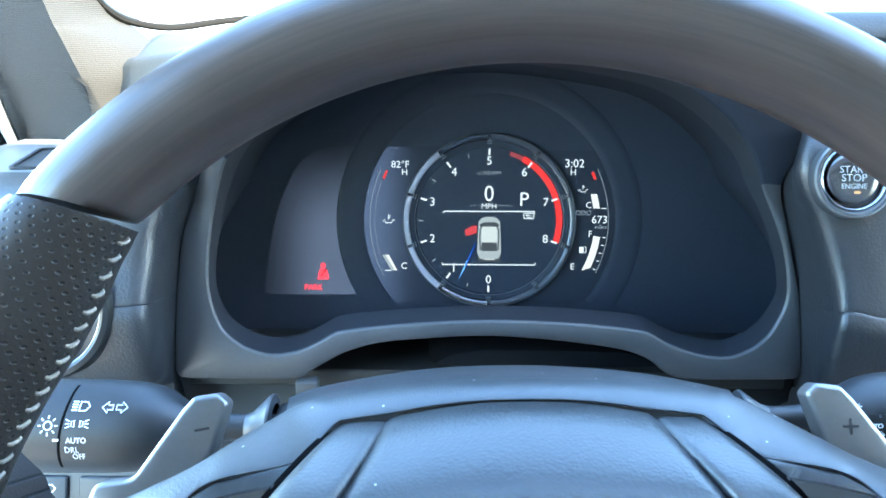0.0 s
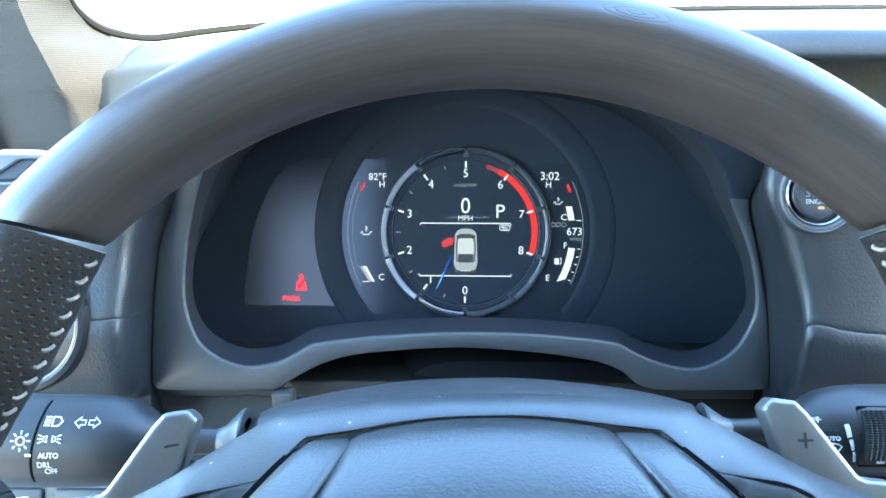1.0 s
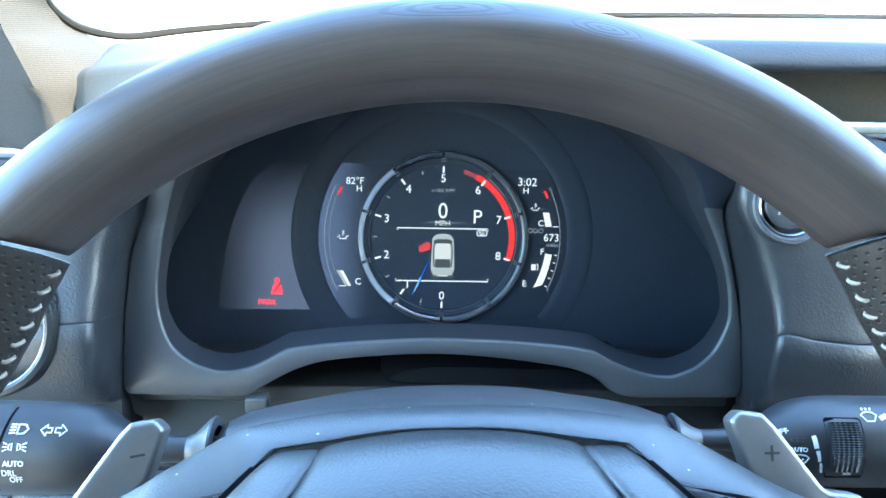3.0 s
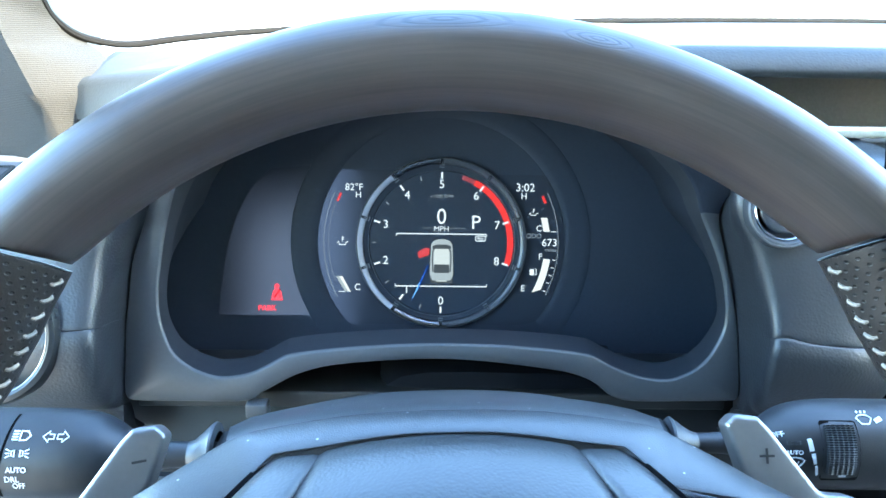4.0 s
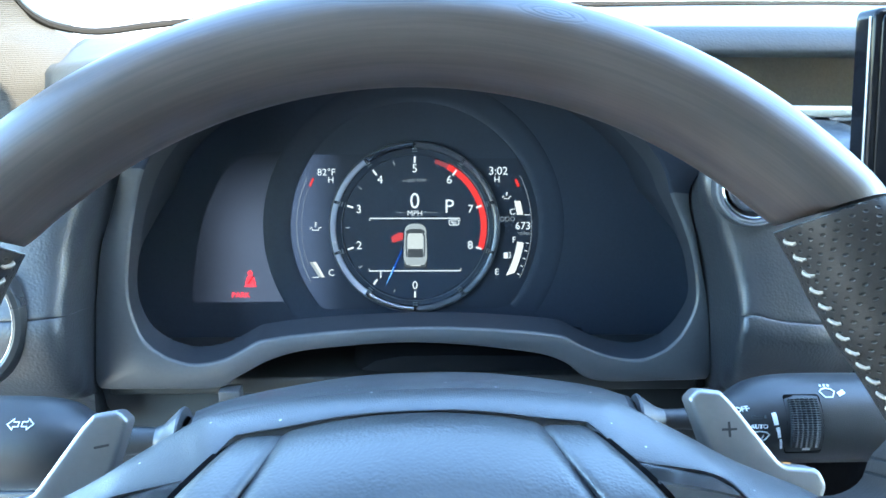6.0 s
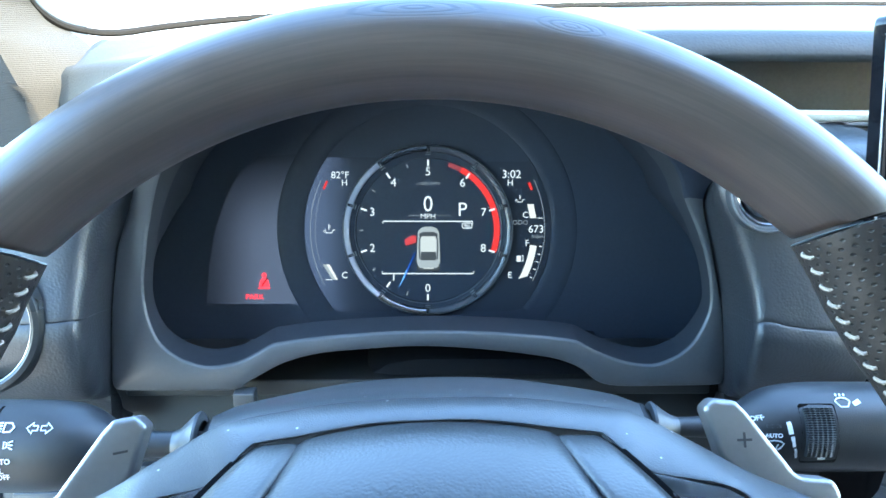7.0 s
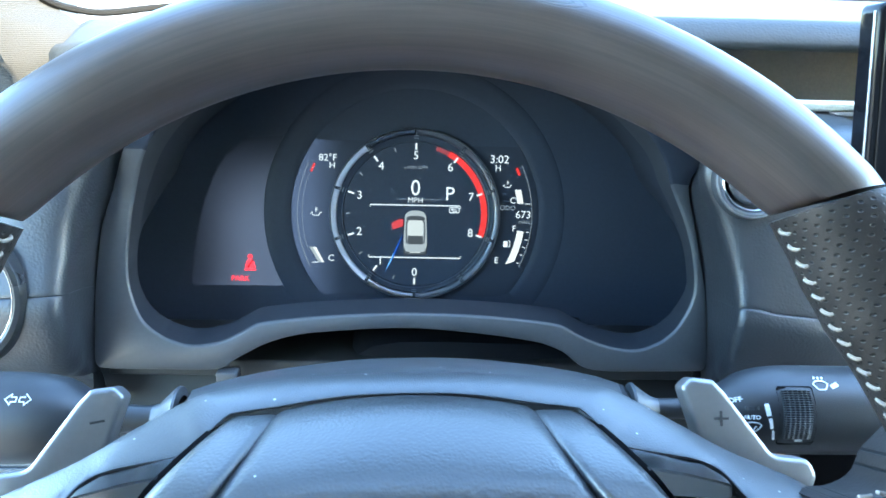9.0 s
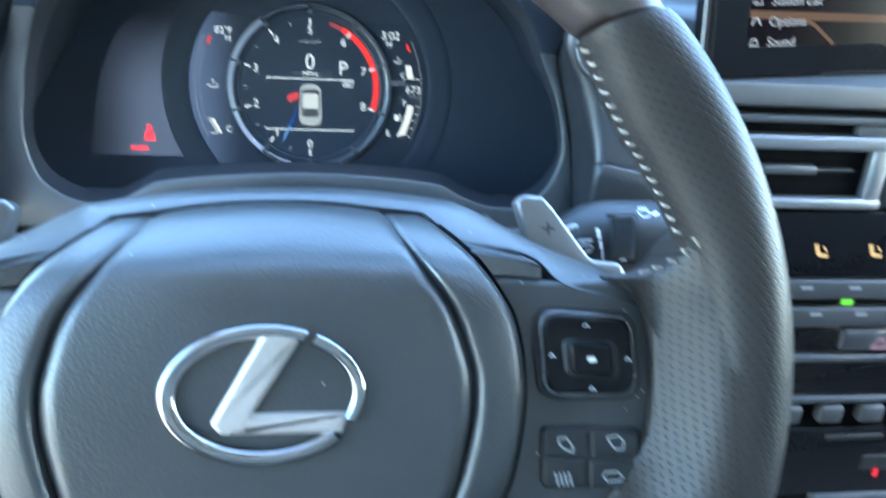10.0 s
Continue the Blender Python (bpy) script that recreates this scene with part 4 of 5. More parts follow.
# Side gauges and their lettering.
for body, size, x, y, mat in (("82°F", 0.4, -3.62, 2.26, TEXT_WHITE), ("H", 0.36, -3.44, 1.95, TEXT_WHITE), ("C", 0.38, -3.46, -1.88, TEXT_WHITE),
                              ("3:02", 0.47, 3.45, 2.32, TEXT_WHITE), ("H", 0.36, 3.4, 1.97, TEXT_WHITE), ("C", 0.36, 4.05, 0.64, TEXT_WHITE), ("ODO", 0.28, 3.84, 0.33, TEXT_GREY),
                              ("673", 0.44, 4.5, 0.05, TEXT_WHITE), ("miles", 0.24, 4.55, -0.24, TEXT_GREY), ("F", 0.36, 4.13, -0.53, TEXT_WHITE), ("E", 0.36, 3.42, -1.87, TEXT_WHITE)):
    part("lettering", words(body, size, x, y, -0.03), mat, cluster)
part("hot_mark", ribbon(arc(4.62, 154, 158.5, 4), 0.08, -0.03), FACE_RED, cluster)
part("hot_mark", ribbon(arc(4.62, 21.5, 25.5, 4), 0.1, -0.03), FACE_RED, cluster)
part("scale_arc", ribbon(arc(4.86, 155, 208, 30), 0.025, -0.03), TEXT_GREY, cluster)
part("scale_arc", ribbon(arc(4.66, 160, 200, 24), 0.015, -0.03), TEXT_GREY, cluster)
part("scale_arc", ribbon(arc(4.86, -26, 26, 30), 0.025, -0.03), TEXT_GREY, cluster)
part("level_bar", patch([(-4.36, -1.42), (-4.08, -1.42), (-3.74, -2.06), (-3.98, -2.06)], -0.03), CAR_GREY, cluster)
part("level_bar", patch([(-4.22, -1.42), (-4.08, -1.42), (-3.74, -2.06), (-3.84, -2.06)], -0.015), FACE_WHITE, cluster)
part("level_foot", ribbon([(-4.25, -2.06), (-3.98, -2.06)], 0.03, -0.03), TEXT_WHITE, cluster)
part("level_bar", patch([(4.12, 1.1), (4.38, 1.1), (4.5, 0.52), (4.24, 0.52)], -0.03), FACE_WHITE, cluster)
part("level_foot", ribbon([(4.55, 0.52), (4.78, 0.52)], 0.03, -0.03), TEXT_WHITE, cluster)
fuel = [(p.x, p.y) for p in arc(4.58, -24.6, -8, 12)] + [(p.x, p.y) for p in arc(4.3, -8, -28, 12)]
part("fuel_bar", patch(fuel, -0.03), FACE_WHITE, cluster)
for a in (-8, -12, -16, -20, -24.5):
    part("fuel_tick", ribbon([(4.68 * math.cos(radians(a)), 4.68 * math.sin(radians(a))), (4.8 * math.cos(radians(a)), 4.8 * math.sin(radians(a)))], 0.03, -0.03), TEXT_WHITE, cluster)


def oil_can(x, y, s):
    bm = ribbon([(x - 0.3 * s, y - 0.12 * s), (x - 0.2 * s, y), (x - 0.16 * s, y - 0.18 * s), (x + 0.18 * s, y - 0.18 * s), (x + 0.2 * s, y - 0.06 * s), (x + 0.34 * s, y - 0.02 * s)], 0.05 * s, -0.03)
    return ribbon([(x, y - 0.02 * s), (x, y + 0.28 * s), (x + 0.1 * s, y + 0.22 * s), (x, y + 0.16 * s), (x + 0.1 * s, y + 0.1 * s)], 0.04 * s, -0.03, bm=bm)


part("oil_mark", oil_can(-4.1, 0.03, 0.75), TEXT_WHITE, cluster)
part("coolant_mark", oil_can(3.8, 1.3, 0.6), TEXT_WHITE, cluster)
pump = patch(outline_round(rect(3.7, -1.3, 3.88, -1.05), 0.03), -0.03)
part("fuel_mark", ribbon([(3.9, -1.28), (3.97, -1.28), (3.97, -1.05), (3.92, -1.02)], 0.03, -0.03, bm=pump), TEXT_WHITE, cluster)
# Warning lamps: belt lamp and the word below it.
belt = patch(outline_round([(-7.02, -2.36), (-6.95, -2.08), (-6.86, -1.98), (-6.72, -1.98), (-6.64, -2.08), (-6.57, -2.36)], 0.05), -0.04)
patch([(p.x, p.y) for p in arc(0.1, 0, 350, 10, cx=-6.8, cy=-1.87)], -0.04, bm=belt)
part("belt_lamp", ribbon([(-7.04, -2.42), (-6.56, -2.42)], 0.05, -0.04, bm=belt), LAMP_RED, cluster, "red lit seat belt lamp")
part("belt_stripe", ribbon([(-6.66, -1.98), (-6.9, -2.34)], 0.05, -0.025), DIAL_INK, cluster)
part("park_lamp", words("PARK", 0.31, -7.2, -2.79, -0.04), LAMP_RED, cluster, "red lit warning word")

# ---- steering wheel ----
WHEEL = leaning((-0.12, -20.5, -4.3), 24, 1.5)
wheel = thing("steering_wheel", WHEEL, "sports steering wheel with a black-stained wood top and perforated leather grips", "steering wheel")
RIM, TUBE, RIM_BACK = 10.14, 0.86, -0.35


BULGE = [(-60, 0.0), (0, 0.1), (14, 0.2), (22, 0.34), (31, 0.46), (37, 0.34), (41, 0.14), (44, 0.02), (60, 0.0)]


def rim_point(a, f, swell=1.0):
    """A point of the rim: a round the wheel, f round the tube (0 outwards, 90 to the driver), both in degrees."""
    r = RIM + TUBE * swell * math.cos(radians(f))
    if swell > 1.01:   # the grips carry a thumb rest on their inner side
        b = a if a < 90 else 180 - a
        for (a0, v0), (a1, v1) in zip(BULGE, BULGE[1:]):
            if a0 <= b < a1:
                r -= (v0 + (v1 - v0) * (b - a0) / (a1 - a0)) * max(0.0, -math.cos(radians(f - 15)))
    return Vector((r * math.cos(radians(a)), r * math.sin(radians(a)), TUBE * swell * 1.18 * math.sin(radians(f)) + RIM_BACK + 0.035 * r * math.sin(radians(a))))


def rim_piece(name, a0, a1, swell, mat, slant0, slant1, label, n=90):
    """A stretch of the rim, with a UV map in metres; slant: how far its ends lean across the tube, in degrees."""
    bm = bmesh.new()
    uv_layer = bm.loops.layers.uv.new("UVMap")
    m, rows = 40, []
    for i in range(n + 1):
        s, row = i / n, []
        ease = min(1.0, min(i, n - i) / 1.5)
        for j in range(m):
            f = 360 * j / m
            a = a0 + (a1 - a0) * s + (slant0 * (1 - s) + slant1 * s) * math.cos(radians(f))
            v = bm.verts.new(rim_point(a, f, swell * (0.955 + 0.045 * ease)))
            row.append(v)
        rows.append(row)
    for i in range(n):
        for j in range(m):
            k = (j + 1) % m
            face = bm.faces.new((rows[i][j], rows[i][k], rows[i + 1][k], rows[i + 1][j]))
            along_m = [radians(a1 - a0) * RIM * U * w / n for w in (i, i, i + 1, i + 1)]
            round_m = [2 * math.pi * TUBE * U * w / m for w in (j, j + 1, j + 1, j)]
            for loop, x, y in zip(face.loops, along_m, round_m):
                loop[uv_layer].uv = (x, y)
    bm.faces.new(rows[0][::-1])
    bm.faces.new(rows[-1])
    return part(name, bm, mat, wheel, label, sharp=60)


rim_piece("wood_rim", 42.8, 137.2, 0.985, WOOD, -2.6, 2.6, "black-stained wood upper rim")
rim_piece("leather_grip", 42.3, -42, 1.09, LEATHER, -2.6, 0, "perforated black leather grip")
rim_piece("leather_grip", 137.7, 222, 1.09, LEATHER, 2.6, 0, "perforated black leather grip")
rim_piece("lower_rim", 222, 318, 1.0, SMOOTH_LEATHER, 0, 0, "smooth black leather lower rim", 50)

# White stitches along the grips' inner edges.
stitch_mesh = None
for side in (1, -1):
    count = 15
    spots = [(43.5 - (43.5 - 16.5) * i / (count - 1)) for i in range(count)]
    for a in spots:
        centre = rim_point(a, 176, 1.105)
        ahead = (rim_point(a - 1, 176, 1.105) - centre).normalized()
        out = (centre - Vector((RIM * math.cos(radians(a)), RIM * math.sin(radians(a)), RIM_BACK + 0.035 * RIM * math.sin(radians(a))))).normalized()
        across = out.cross(ahead).normalized()
        lead = (ahead * 0.45 + across * 0.9).normalized()
        third = lead.cross(out).normalized()
        m = Matrix((lead, third, out)).transposed().to_4x4()
        m.translation = centre * U
        if side < 0:
            flip = Matrix.Diagonal((-1, 1, 1, 1))
            m = flip @ m @ Matrix.Diagonal((1, -1, 1, 1))
        if stitch_mesh is None:
            ob = part("stitch", sweep([Vector((x, 0, z)) for x, z in ((-0.115, -0.04), (-0.09, 0.012), (0, 0.024), (0.09, 0.012), (0.115, -0.04))], circle2(0.037, 6)), THREAD, wheel)
            stitch_mesh = ob.data
        else:
            ob = new("stitch", stitch_mesh)
            ob.parent = wheel
        ob.matrix_basis = m

# Hub: padded airbag cover, its two wings, and the moulded body behind it.
PAD_EDGE = [(-5.2, 1.4), (-4.8, 2.3), (-4.2, 2.95), (-2.9, 3.72), (-2.2, 3.98), (-1.2, 4.2), (-0.5, 4.24), (0.0, 4.16), (1.0, 3.82), (2.0, 3.16), (2.6, 2.8), (3.15, 2.52)]
WING_EDGE = [(-5.6, 2.2), (-5.2, 2.95), (-4.5, 3.95), (-3.1, 4.85), (-2.15, 5.18), (-0.7, 5.38), (0.65, 5.22), (1.4, 4.86), (2.0, 4.46), (2.6, 3.95), (3.08, 3.48)]
FACE = [(-6, -1.5), (-4.5, -0.55), (-3.0, -0.12), (-1.0, 0.04), (1.0, 0.04), (1.5, -0.02), (1.85, -0.16), (2.15, -0.42), (2.5, -0.92), (2.85, -1.55), (3.15, -2.2), (3.3, -2.6)]
smooth_face = curve([(v, n, 0) for v, n in FACE], 200)


def face_depth(v):
    for a, b in zip(smooth_face, smooth_face[1:]):
        if v <= b.x:
            return a.y + (b.y - a.y) * (v - a.x) / max(1e-6, b.x - a.x)
    return smooth_face[-1].y


def width_at(table, v):
    c = [(a, b) for a, b in table]
    for (v0, w0), (v1, w1) in zip(c, c[1:]):
        if v <= v1:
            s = (v - v0) / (v1 - v0)
            return w0 + (w1 - w0) * s
    return c[-1][1]


smooth_pad = [(p.x, p.y) for p in curve([(v, w, 0) for v, w in PAD_EDGE], 80)]
smooth_wing = [(p.x, p.y) for p in curve([(v, w, 0) for v, w in WING_EDGE], 80)]
heights = [-5.1 + 8.24 * i / 60 for i in range(61)]
rows = []
for i, v in enumerate(heights):
    w, row = width_at(smooth_pad, v) + 0.01, []
    end = 0.16 * max(0.0, 1 - (60 - i) / 2.0) ** 2
    for j in range(45):
        s = -1 + 2 * j / 44
        s = math.copysign(1 - (1 - abs(s)) ** 1.5, s)
        sag = 0.1 * s * s + 0.26 * max(0.0, (abs(s) - 0.9) / 0.1) ** 2.0
        row.append(Vector((w * s, v + 0.25 * (1 - s * s) * max(0.0, (v - 1.5) / 1.64), face_depth(v) - sag - end)))
    rows.append([row[0] - Vector((0, 0, 0.4))] + row + [row[-1] - Vector((0, 0, 0.4))])
rows.append([p + Vector((0, 0.03, -0.35)) for p in rows[-1]])
part("airbag_cover", loft(rows, closed=False), PAD, wheel, "grained black airbag cover", sharp=50)
for side in (1, -1):
    rows = []
    for i in range(61):
        v = -5.1 + 8.18 * i / 60
        a, b = width_at(smooth_pad, v) - 0.01, width_at(smooth_wing, v) - 0.055
        end = 0.14 * max(0.0, 1 - (60 - i) / 2.0) ** 2
        row = []
        for j in range(15):
            s = j / 14
            rise = -0.08 - 0.26 * max(0.0, (0.2 - s) / 0.2) ** 2 - 0.25 * s * s - 0.24 * max(0.0, (s - 0.82) / 0.18) ** 2
            row.append(Vector((side * (a + (b - a) * s), v, face_depth(v) + rise - end)))
        rows.append([row[0] - Vector((0, 0, 0.4))] + row + [row[-1] - Vector((0, 0, 0.5))])
    rows.append([p + Vector((0, 0.03, -0.35)) for p in rows[-1]])
    part("cover_wing", loft(rows, closed=False), PAD, wheel, sharp=50)
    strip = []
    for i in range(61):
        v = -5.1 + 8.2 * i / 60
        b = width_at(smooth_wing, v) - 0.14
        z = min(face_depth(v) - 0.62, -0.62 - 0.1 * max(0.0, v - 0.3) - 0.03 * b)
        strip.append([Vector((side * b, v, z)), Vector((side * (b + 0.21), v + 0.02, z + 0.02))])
    part("gap_shade", loft(strip, closed=False), SHADE_BLACK, wheel, "black strip for the shade in the gap round the cover")

# Half of the moulded body, from the middle outwards: its edge along the gap, and its rear edge.
half_body = [((0, 3.455, -2.6), (0, 3.84, -3.32)), ((0.9, 3.44, -2.59), (1.0, 3.83, -3.32)), ((1.7, 3.365, -2.54), (2.05, 3.77, -3.3)), ((2.5, 3.25, -2.47), (3.0, 3.66, -3.26)), ((3.3, 3.15, -2.42), (3.9, 3.52, -3.2)),
             ((3.5, 3.09, -2.36), (4.2, 3.46, -3.16)), ((3.85, 2.74, -2.0), (4.5, 3.34, -3.1)), ((4.2, 2.45, -1.84), (4.8, 3.18, -3.0)), ((4.9, 2.31, -1.8), (5.2, 2.95, -2.88)), ((5.55, 2.18, -1.78), (5.7, 2.66, -2.7)),
             ((5.98, 1.96, -1.7), (6.05, 2.44, -2.52)), ((6.3, 1.5, -1.06), (6.5, 2.2, -2.36)), ((7.0, 1.22, -0.96), (7.15, 1.92, -2.2)), ((7.7, 1.05, -0.95), (7.75, 1.62, -2.0)), ((8.7, 0.5, -1.0), (8.9, 0.8, -1.7))]
f, md = [], []
for side, pairs in ((-1, half_body[::-1]), (1, half_body[1:])):
    for a, b in pairs:
        f.append(Vector((side * a[0], a[1], a[2])))
        md.append(Vector((side * b[0], b[1], b[2])))
bk = [p + Vector((0, -0.02, -0.32)) for p in md]


f, md, bk = dense(f), dense(md), dense(bk)
body_rows = [[p + Vector((0, -0.3, -1.3)) for p in f], [p + Vector((0, -0.02, -0.06)) for p in f], [p + Vector((0, 0.0, -0.01)) for p in f], [p.lerp(q, 0.06) + Vector((0, 0.012, 0.012)) for p, q in zip(f, md)], [p.lerp(q, 0.5) + Vector((0, 0.015, 0.02)) for p, q in zip(f, md)],
             [p.lerp(q, 0.95) + Vector((0, 0.006, 0.008)) for p, q in zip(f, md)], [p + Vector((0, -0.01, -0.03)) for p in md], bk, [p + Vector((0, -0.3, -0.3)) for p in bk], [p + Vector((0, -2.4, -0.9)) for p in bk]]
part("wheel_body", loft(body_rows, closed=False), PAD_SMOOTH, wheel, "moulded black body behind the airbag cover", sharp=32)
gap_line = [p for p in f if abs(p.x) < 4.3]
part("gap_shade", loft([[p + Vector((0, 0.03, -0.09)) for p in gap_line], [p + Vector((0, -0.3, 0.02)) for p in gap_line]], closed=False), DULL, wheel)

for side in (1, -1):
    # Switch plate and the leather web that joins it to the rim.
    plate = [(4.3, 1.2), (4.9, 1.62), (6.2, 1.5), (7.75, 1.44), (8.25, 0.8), (8.45, 0.0), (8.5, -0.95), (8.36, -2.15), (8.0, -3.3), (6.6, -4.4), (4.6, -5.0), (4.2, -3.0)]
    plate_line = [(side * p.x, p.y) for p in curve([(*p, 0) for p in plate], 90, closed=True)]
    part("switch_plate", slab(plate_line, -2.0, -0.72, 0.14, bend=lambda x, y: -0.10 * (y - 0.3) * (y > 0.3) - 0.03 * abs(x)), PAD_SMOOTH, wheel, sharp=50)
    web = [(7.4, 1.56), (8.1, 1.62), (8.6, 1.86), (8.95, 2.4), (9.9, 2.8), (10.2, 0), (9.8, -2.2), (9.0, -4.2), (7.6, -4.6), (7.2, -3.4), (8.0, -2.0), (8.2, -0.9), (8.2, 0.2), (8.05, 0.95)]
    web_line = [(side * p.x, p.y) for p in curve([(*p, 0) for p in web], 110, closed=True)]

    def web_bend(x, y):
        s = max(0.0, min(1.0, (math.hypot(x, y) - 8.1) / 1.7))
        return 1.34 * s * s * (3 - 2 * s) - 0.3
    bm = slab(web_line, -2.0, -0.42, 0.16)
    uv_layer = bm.loops.layers.uv.new("UVMap")
    for face in bm.faces:
        for loop in face.loops:
            loop[uv_layer].uv = (loop.vert.co.x * U, loop.vert.co.y * U)
    top = max(bm.faces, key=lambda fc: fc.calc_center_median().z)
    bmesh.ops.triangulate(bm, faces=[top])
    long_edges = [e for e in bm.edges if e.calc_length() > 0.45]
    bmesh.ops.subdivide_edges(bm, edges=long_edges, cuts=3)
    bmesh.ops.triangulate(bm, faces=[fc for fc in bm.faces if len(fc.verts) > 4])
    for v in bm.verts:
        if v.co.z > -1.0:
            v.co.z += web_bend(v.co.x, v.co.y)
    part("leather_web", bm, LEATHER, wheel, "perforated leather between spoke and rim", sharp=70)
    # Stitches go on along the web's upper edge.
    for k, p in enumerate(curve([(8.97, 2.5, 0), (8.84, 2.2, 0), (8.62, 1.94, 0), (8.34, 1.76, 0), (8.1, 1.68, 0)], 6)):
        x, y = p.x, p.y
        ob = new("stitch", stitch_mesh)
        ob.parent = wheel
        ob.matrix_basis = pose(side * x * U, y * U, (web_bend(x, y) - 0.4) * U, 0, 0, side * (-70 + 15 * k))
    # Angular bright wedge beside the hub: a slanted top and a darker front.
    wedge = [[(4.2, 2.42, -1.8), (4.9, 2.28, -1.8), (5.55, 2.15, -1.8), (5.95, 1.94, -1.75)], [(4.34, 2.2, -1.05), (5.0, 2.09, -1.02), (5.6, 1.94, -1.02), (5.88, 1.86, -1.1)],
             [(4.37, 2.15, -1.0), (5.0, 2.04, -0.98), (5.6, 1.9, -0.98), (5.9, 1.8, -1.1)], [(4.81, 1.69, -1.02), (5.2, 1.66, -1.02), (5.7, 1.6, -1.04), (5.9, 1.57, -1.12)], [(4.81, 1.67, -1.8), (5.2, 1.64, -1.8), (5.7, 1.58, -1.8), (5.9, 1.55, -1.8)]]
    part("trim_wedge", loft([[(side * x, y, z) for x, y, z in row] for row in wedge], closed=False), WEDGE, wheel, "smoked silver trim wedge", sharp=25)
    # Direction pad with its frame and centre key.
    pad = [(5.68, 0.95), (7.82, 0.74), (7.96, -1.07), (5.79, -0.95)]
    part("pad_gap_shade", slab([(side * x, y) for x, y in outline_round([(5.6, 1.03), (7.9, 0.81), (8.04, -1.15), (5.71, -1.03)], 0.5)], -1.1, -0.85), DULL, wheel, "black slab for the shaded gap round the pad")
    pad = [(side * x, y) for x, y in outline_round(pad, 0.45)]
    part("pad_frame", slab(pad, -1.1, -0.76, 0.07), DARK_CHROME, wheel, "thin smoked silver frame")
    inner_pad = [(side * x, y) for x, y in outline_round([(5.76, 0.87), (7.75, 0.67), (7.88, -1.0), (5.86, -0.88)], 0.42)]
    key = part("direction_pad", slab(inner_pad, -1.0, -0.66, 0.14), PIANO, wheel, "gloss black four-way pad")
    part("key_ring", slab([(side * x, y) for x, y in outline_round([(6.15, 0.34), (7.44, 0.2), (7.5, -0.67), (6.25, -0.53)], 0.24)], -0.8, -0.6, 0.12), KEY_BLACK, key)
    part("centre_key", slab([(side * x, y) for x, y in outline_round([(6.3, 0.29), (7.27, 0.18), (7.33, -0.59), (6.38, -0.48)], 0.2)], -0.8, -0.5, 0.13), PIANO, key)
    part("key_mark", patch(outline_round(rect(side * 6.8 - 0.09, -0.2, side * 6.8 + 0.09, -0.1), 0.02), -0.49), PRINT, key)
    for x, y in ((6.74, 0.56), (6.86, -0.8), (5.98, -0.06), (7.66, -0.2)):
        part("arrow_mark", ribbon([(side * x - 0.06, y - 0.03), (side * x, y + 0.035), (side * x + 0.06, y - 0.03)], 0.03, -0.655), PRINT, key)
    # Lower block of four keys.
    block_line = [(side * x, y) for x, y in outline_round([(5.76, -1.6), (7.97, -1.7), (7.94, -3.08), (5.72, -2.93)], 0.2)]
    keys = part("key_block", slab(block_line, -1.1, -0.78, 0.08), KEY_BLACK, wheel, "black key block")
    for x, y, w in ((6.3, -1.97, 0.48), (7.37, -2.05, 0.52), (6.26, -2.62, 0.46), (7.33, -2.7, 0.54)):
        part("key", slab([(side * (x + dx), y + dy - 0.07 * dx) for dx, dy in outline_round(rect(-w, -0.3, w, 0.3), 0.08)], -0.9, -0.74, 0.05), KEY_BLACK, keys)
    part("key_mark", ribbon([(side * x, y) for x, y in outline_round([(6.1, -1.84), (6.28, -1.84), (6.42, -2.04), (6.4, -2.16), (6.24, -2.08), (6.12, -1.98)], 0.03)], 0.045, -0.73, closed=True), GREY_PRINT, keys)
    part("key_mark", ribbon([(side * x, y) for x, y in outline_round([(7.18, -1.88), (7.42, -1.84), (7.56, -1.98), (7.52, -2.14), (7.36, -2.14), (7.26, -2.02)], 0.03)], 0.045, -0.73, closed=True), GREY_PRINT, keys)
    bars = None
    for j in range(4):
        bars = ribbon([(side * (6.02 + 0.1 * j), -2.58), (side * (6.08 + 0.1 * j), -2.86)], 0.045, -0.73, bm=bars)
    part("key_mark", bars, GREY_PRINT, keys)
    car = ribbon([(side * 7.08, -2.72), (side * 7.14, -2.62), (side * 7.4, -2.62), (side * 7.52, -2.74), (side * 7.44, -2.82), (side * 7.16, -2.82)], 0.045, -0.73, closed=True)
    part("key_mark", car, GREY_PRINT, keys)
    # Shift paddle.
    paddle = [(5.9, 3.42), (6.12, 3.62), (6.62, 3.56), (6.86, 3.3), (7.84, 1.94), (8.62, 1.85), (8.76, 1.5), (8.5, 0.9), (7.6, 0.9), (6.9, 1.6), (6.2, 2.4)]
    paddle_line = [(side * x, y) for x, y in outline_round(paddle, [0.15, 0.2, 0.15, 0.2, 0.4, 0.25, 0.3, 0.2, 0.2, 0.2, 0.4], 6)]
    blade = part("paddle_shifter", slab(paddle_line, -3.95, -3.46, 0.12), PADDLE, wheel, "satin silver shift paddle", sharp=50)
    part("paddle_mark", ribbon([(side * 6.72 - 0.16, 2.75), (side * 6.72 + 0.16, 2.75)] if side > 0 else [(-6.56, 2.88), (-6.26, 2.93)], 0.05, -3.455), DARK_PRINT, blade)
    if side > 0:
        part("paddle_mark", ribbon([(6.72, 2.59), (6.72, 2.91)], 0.05, -3.455), DARK_PRINT, blade)
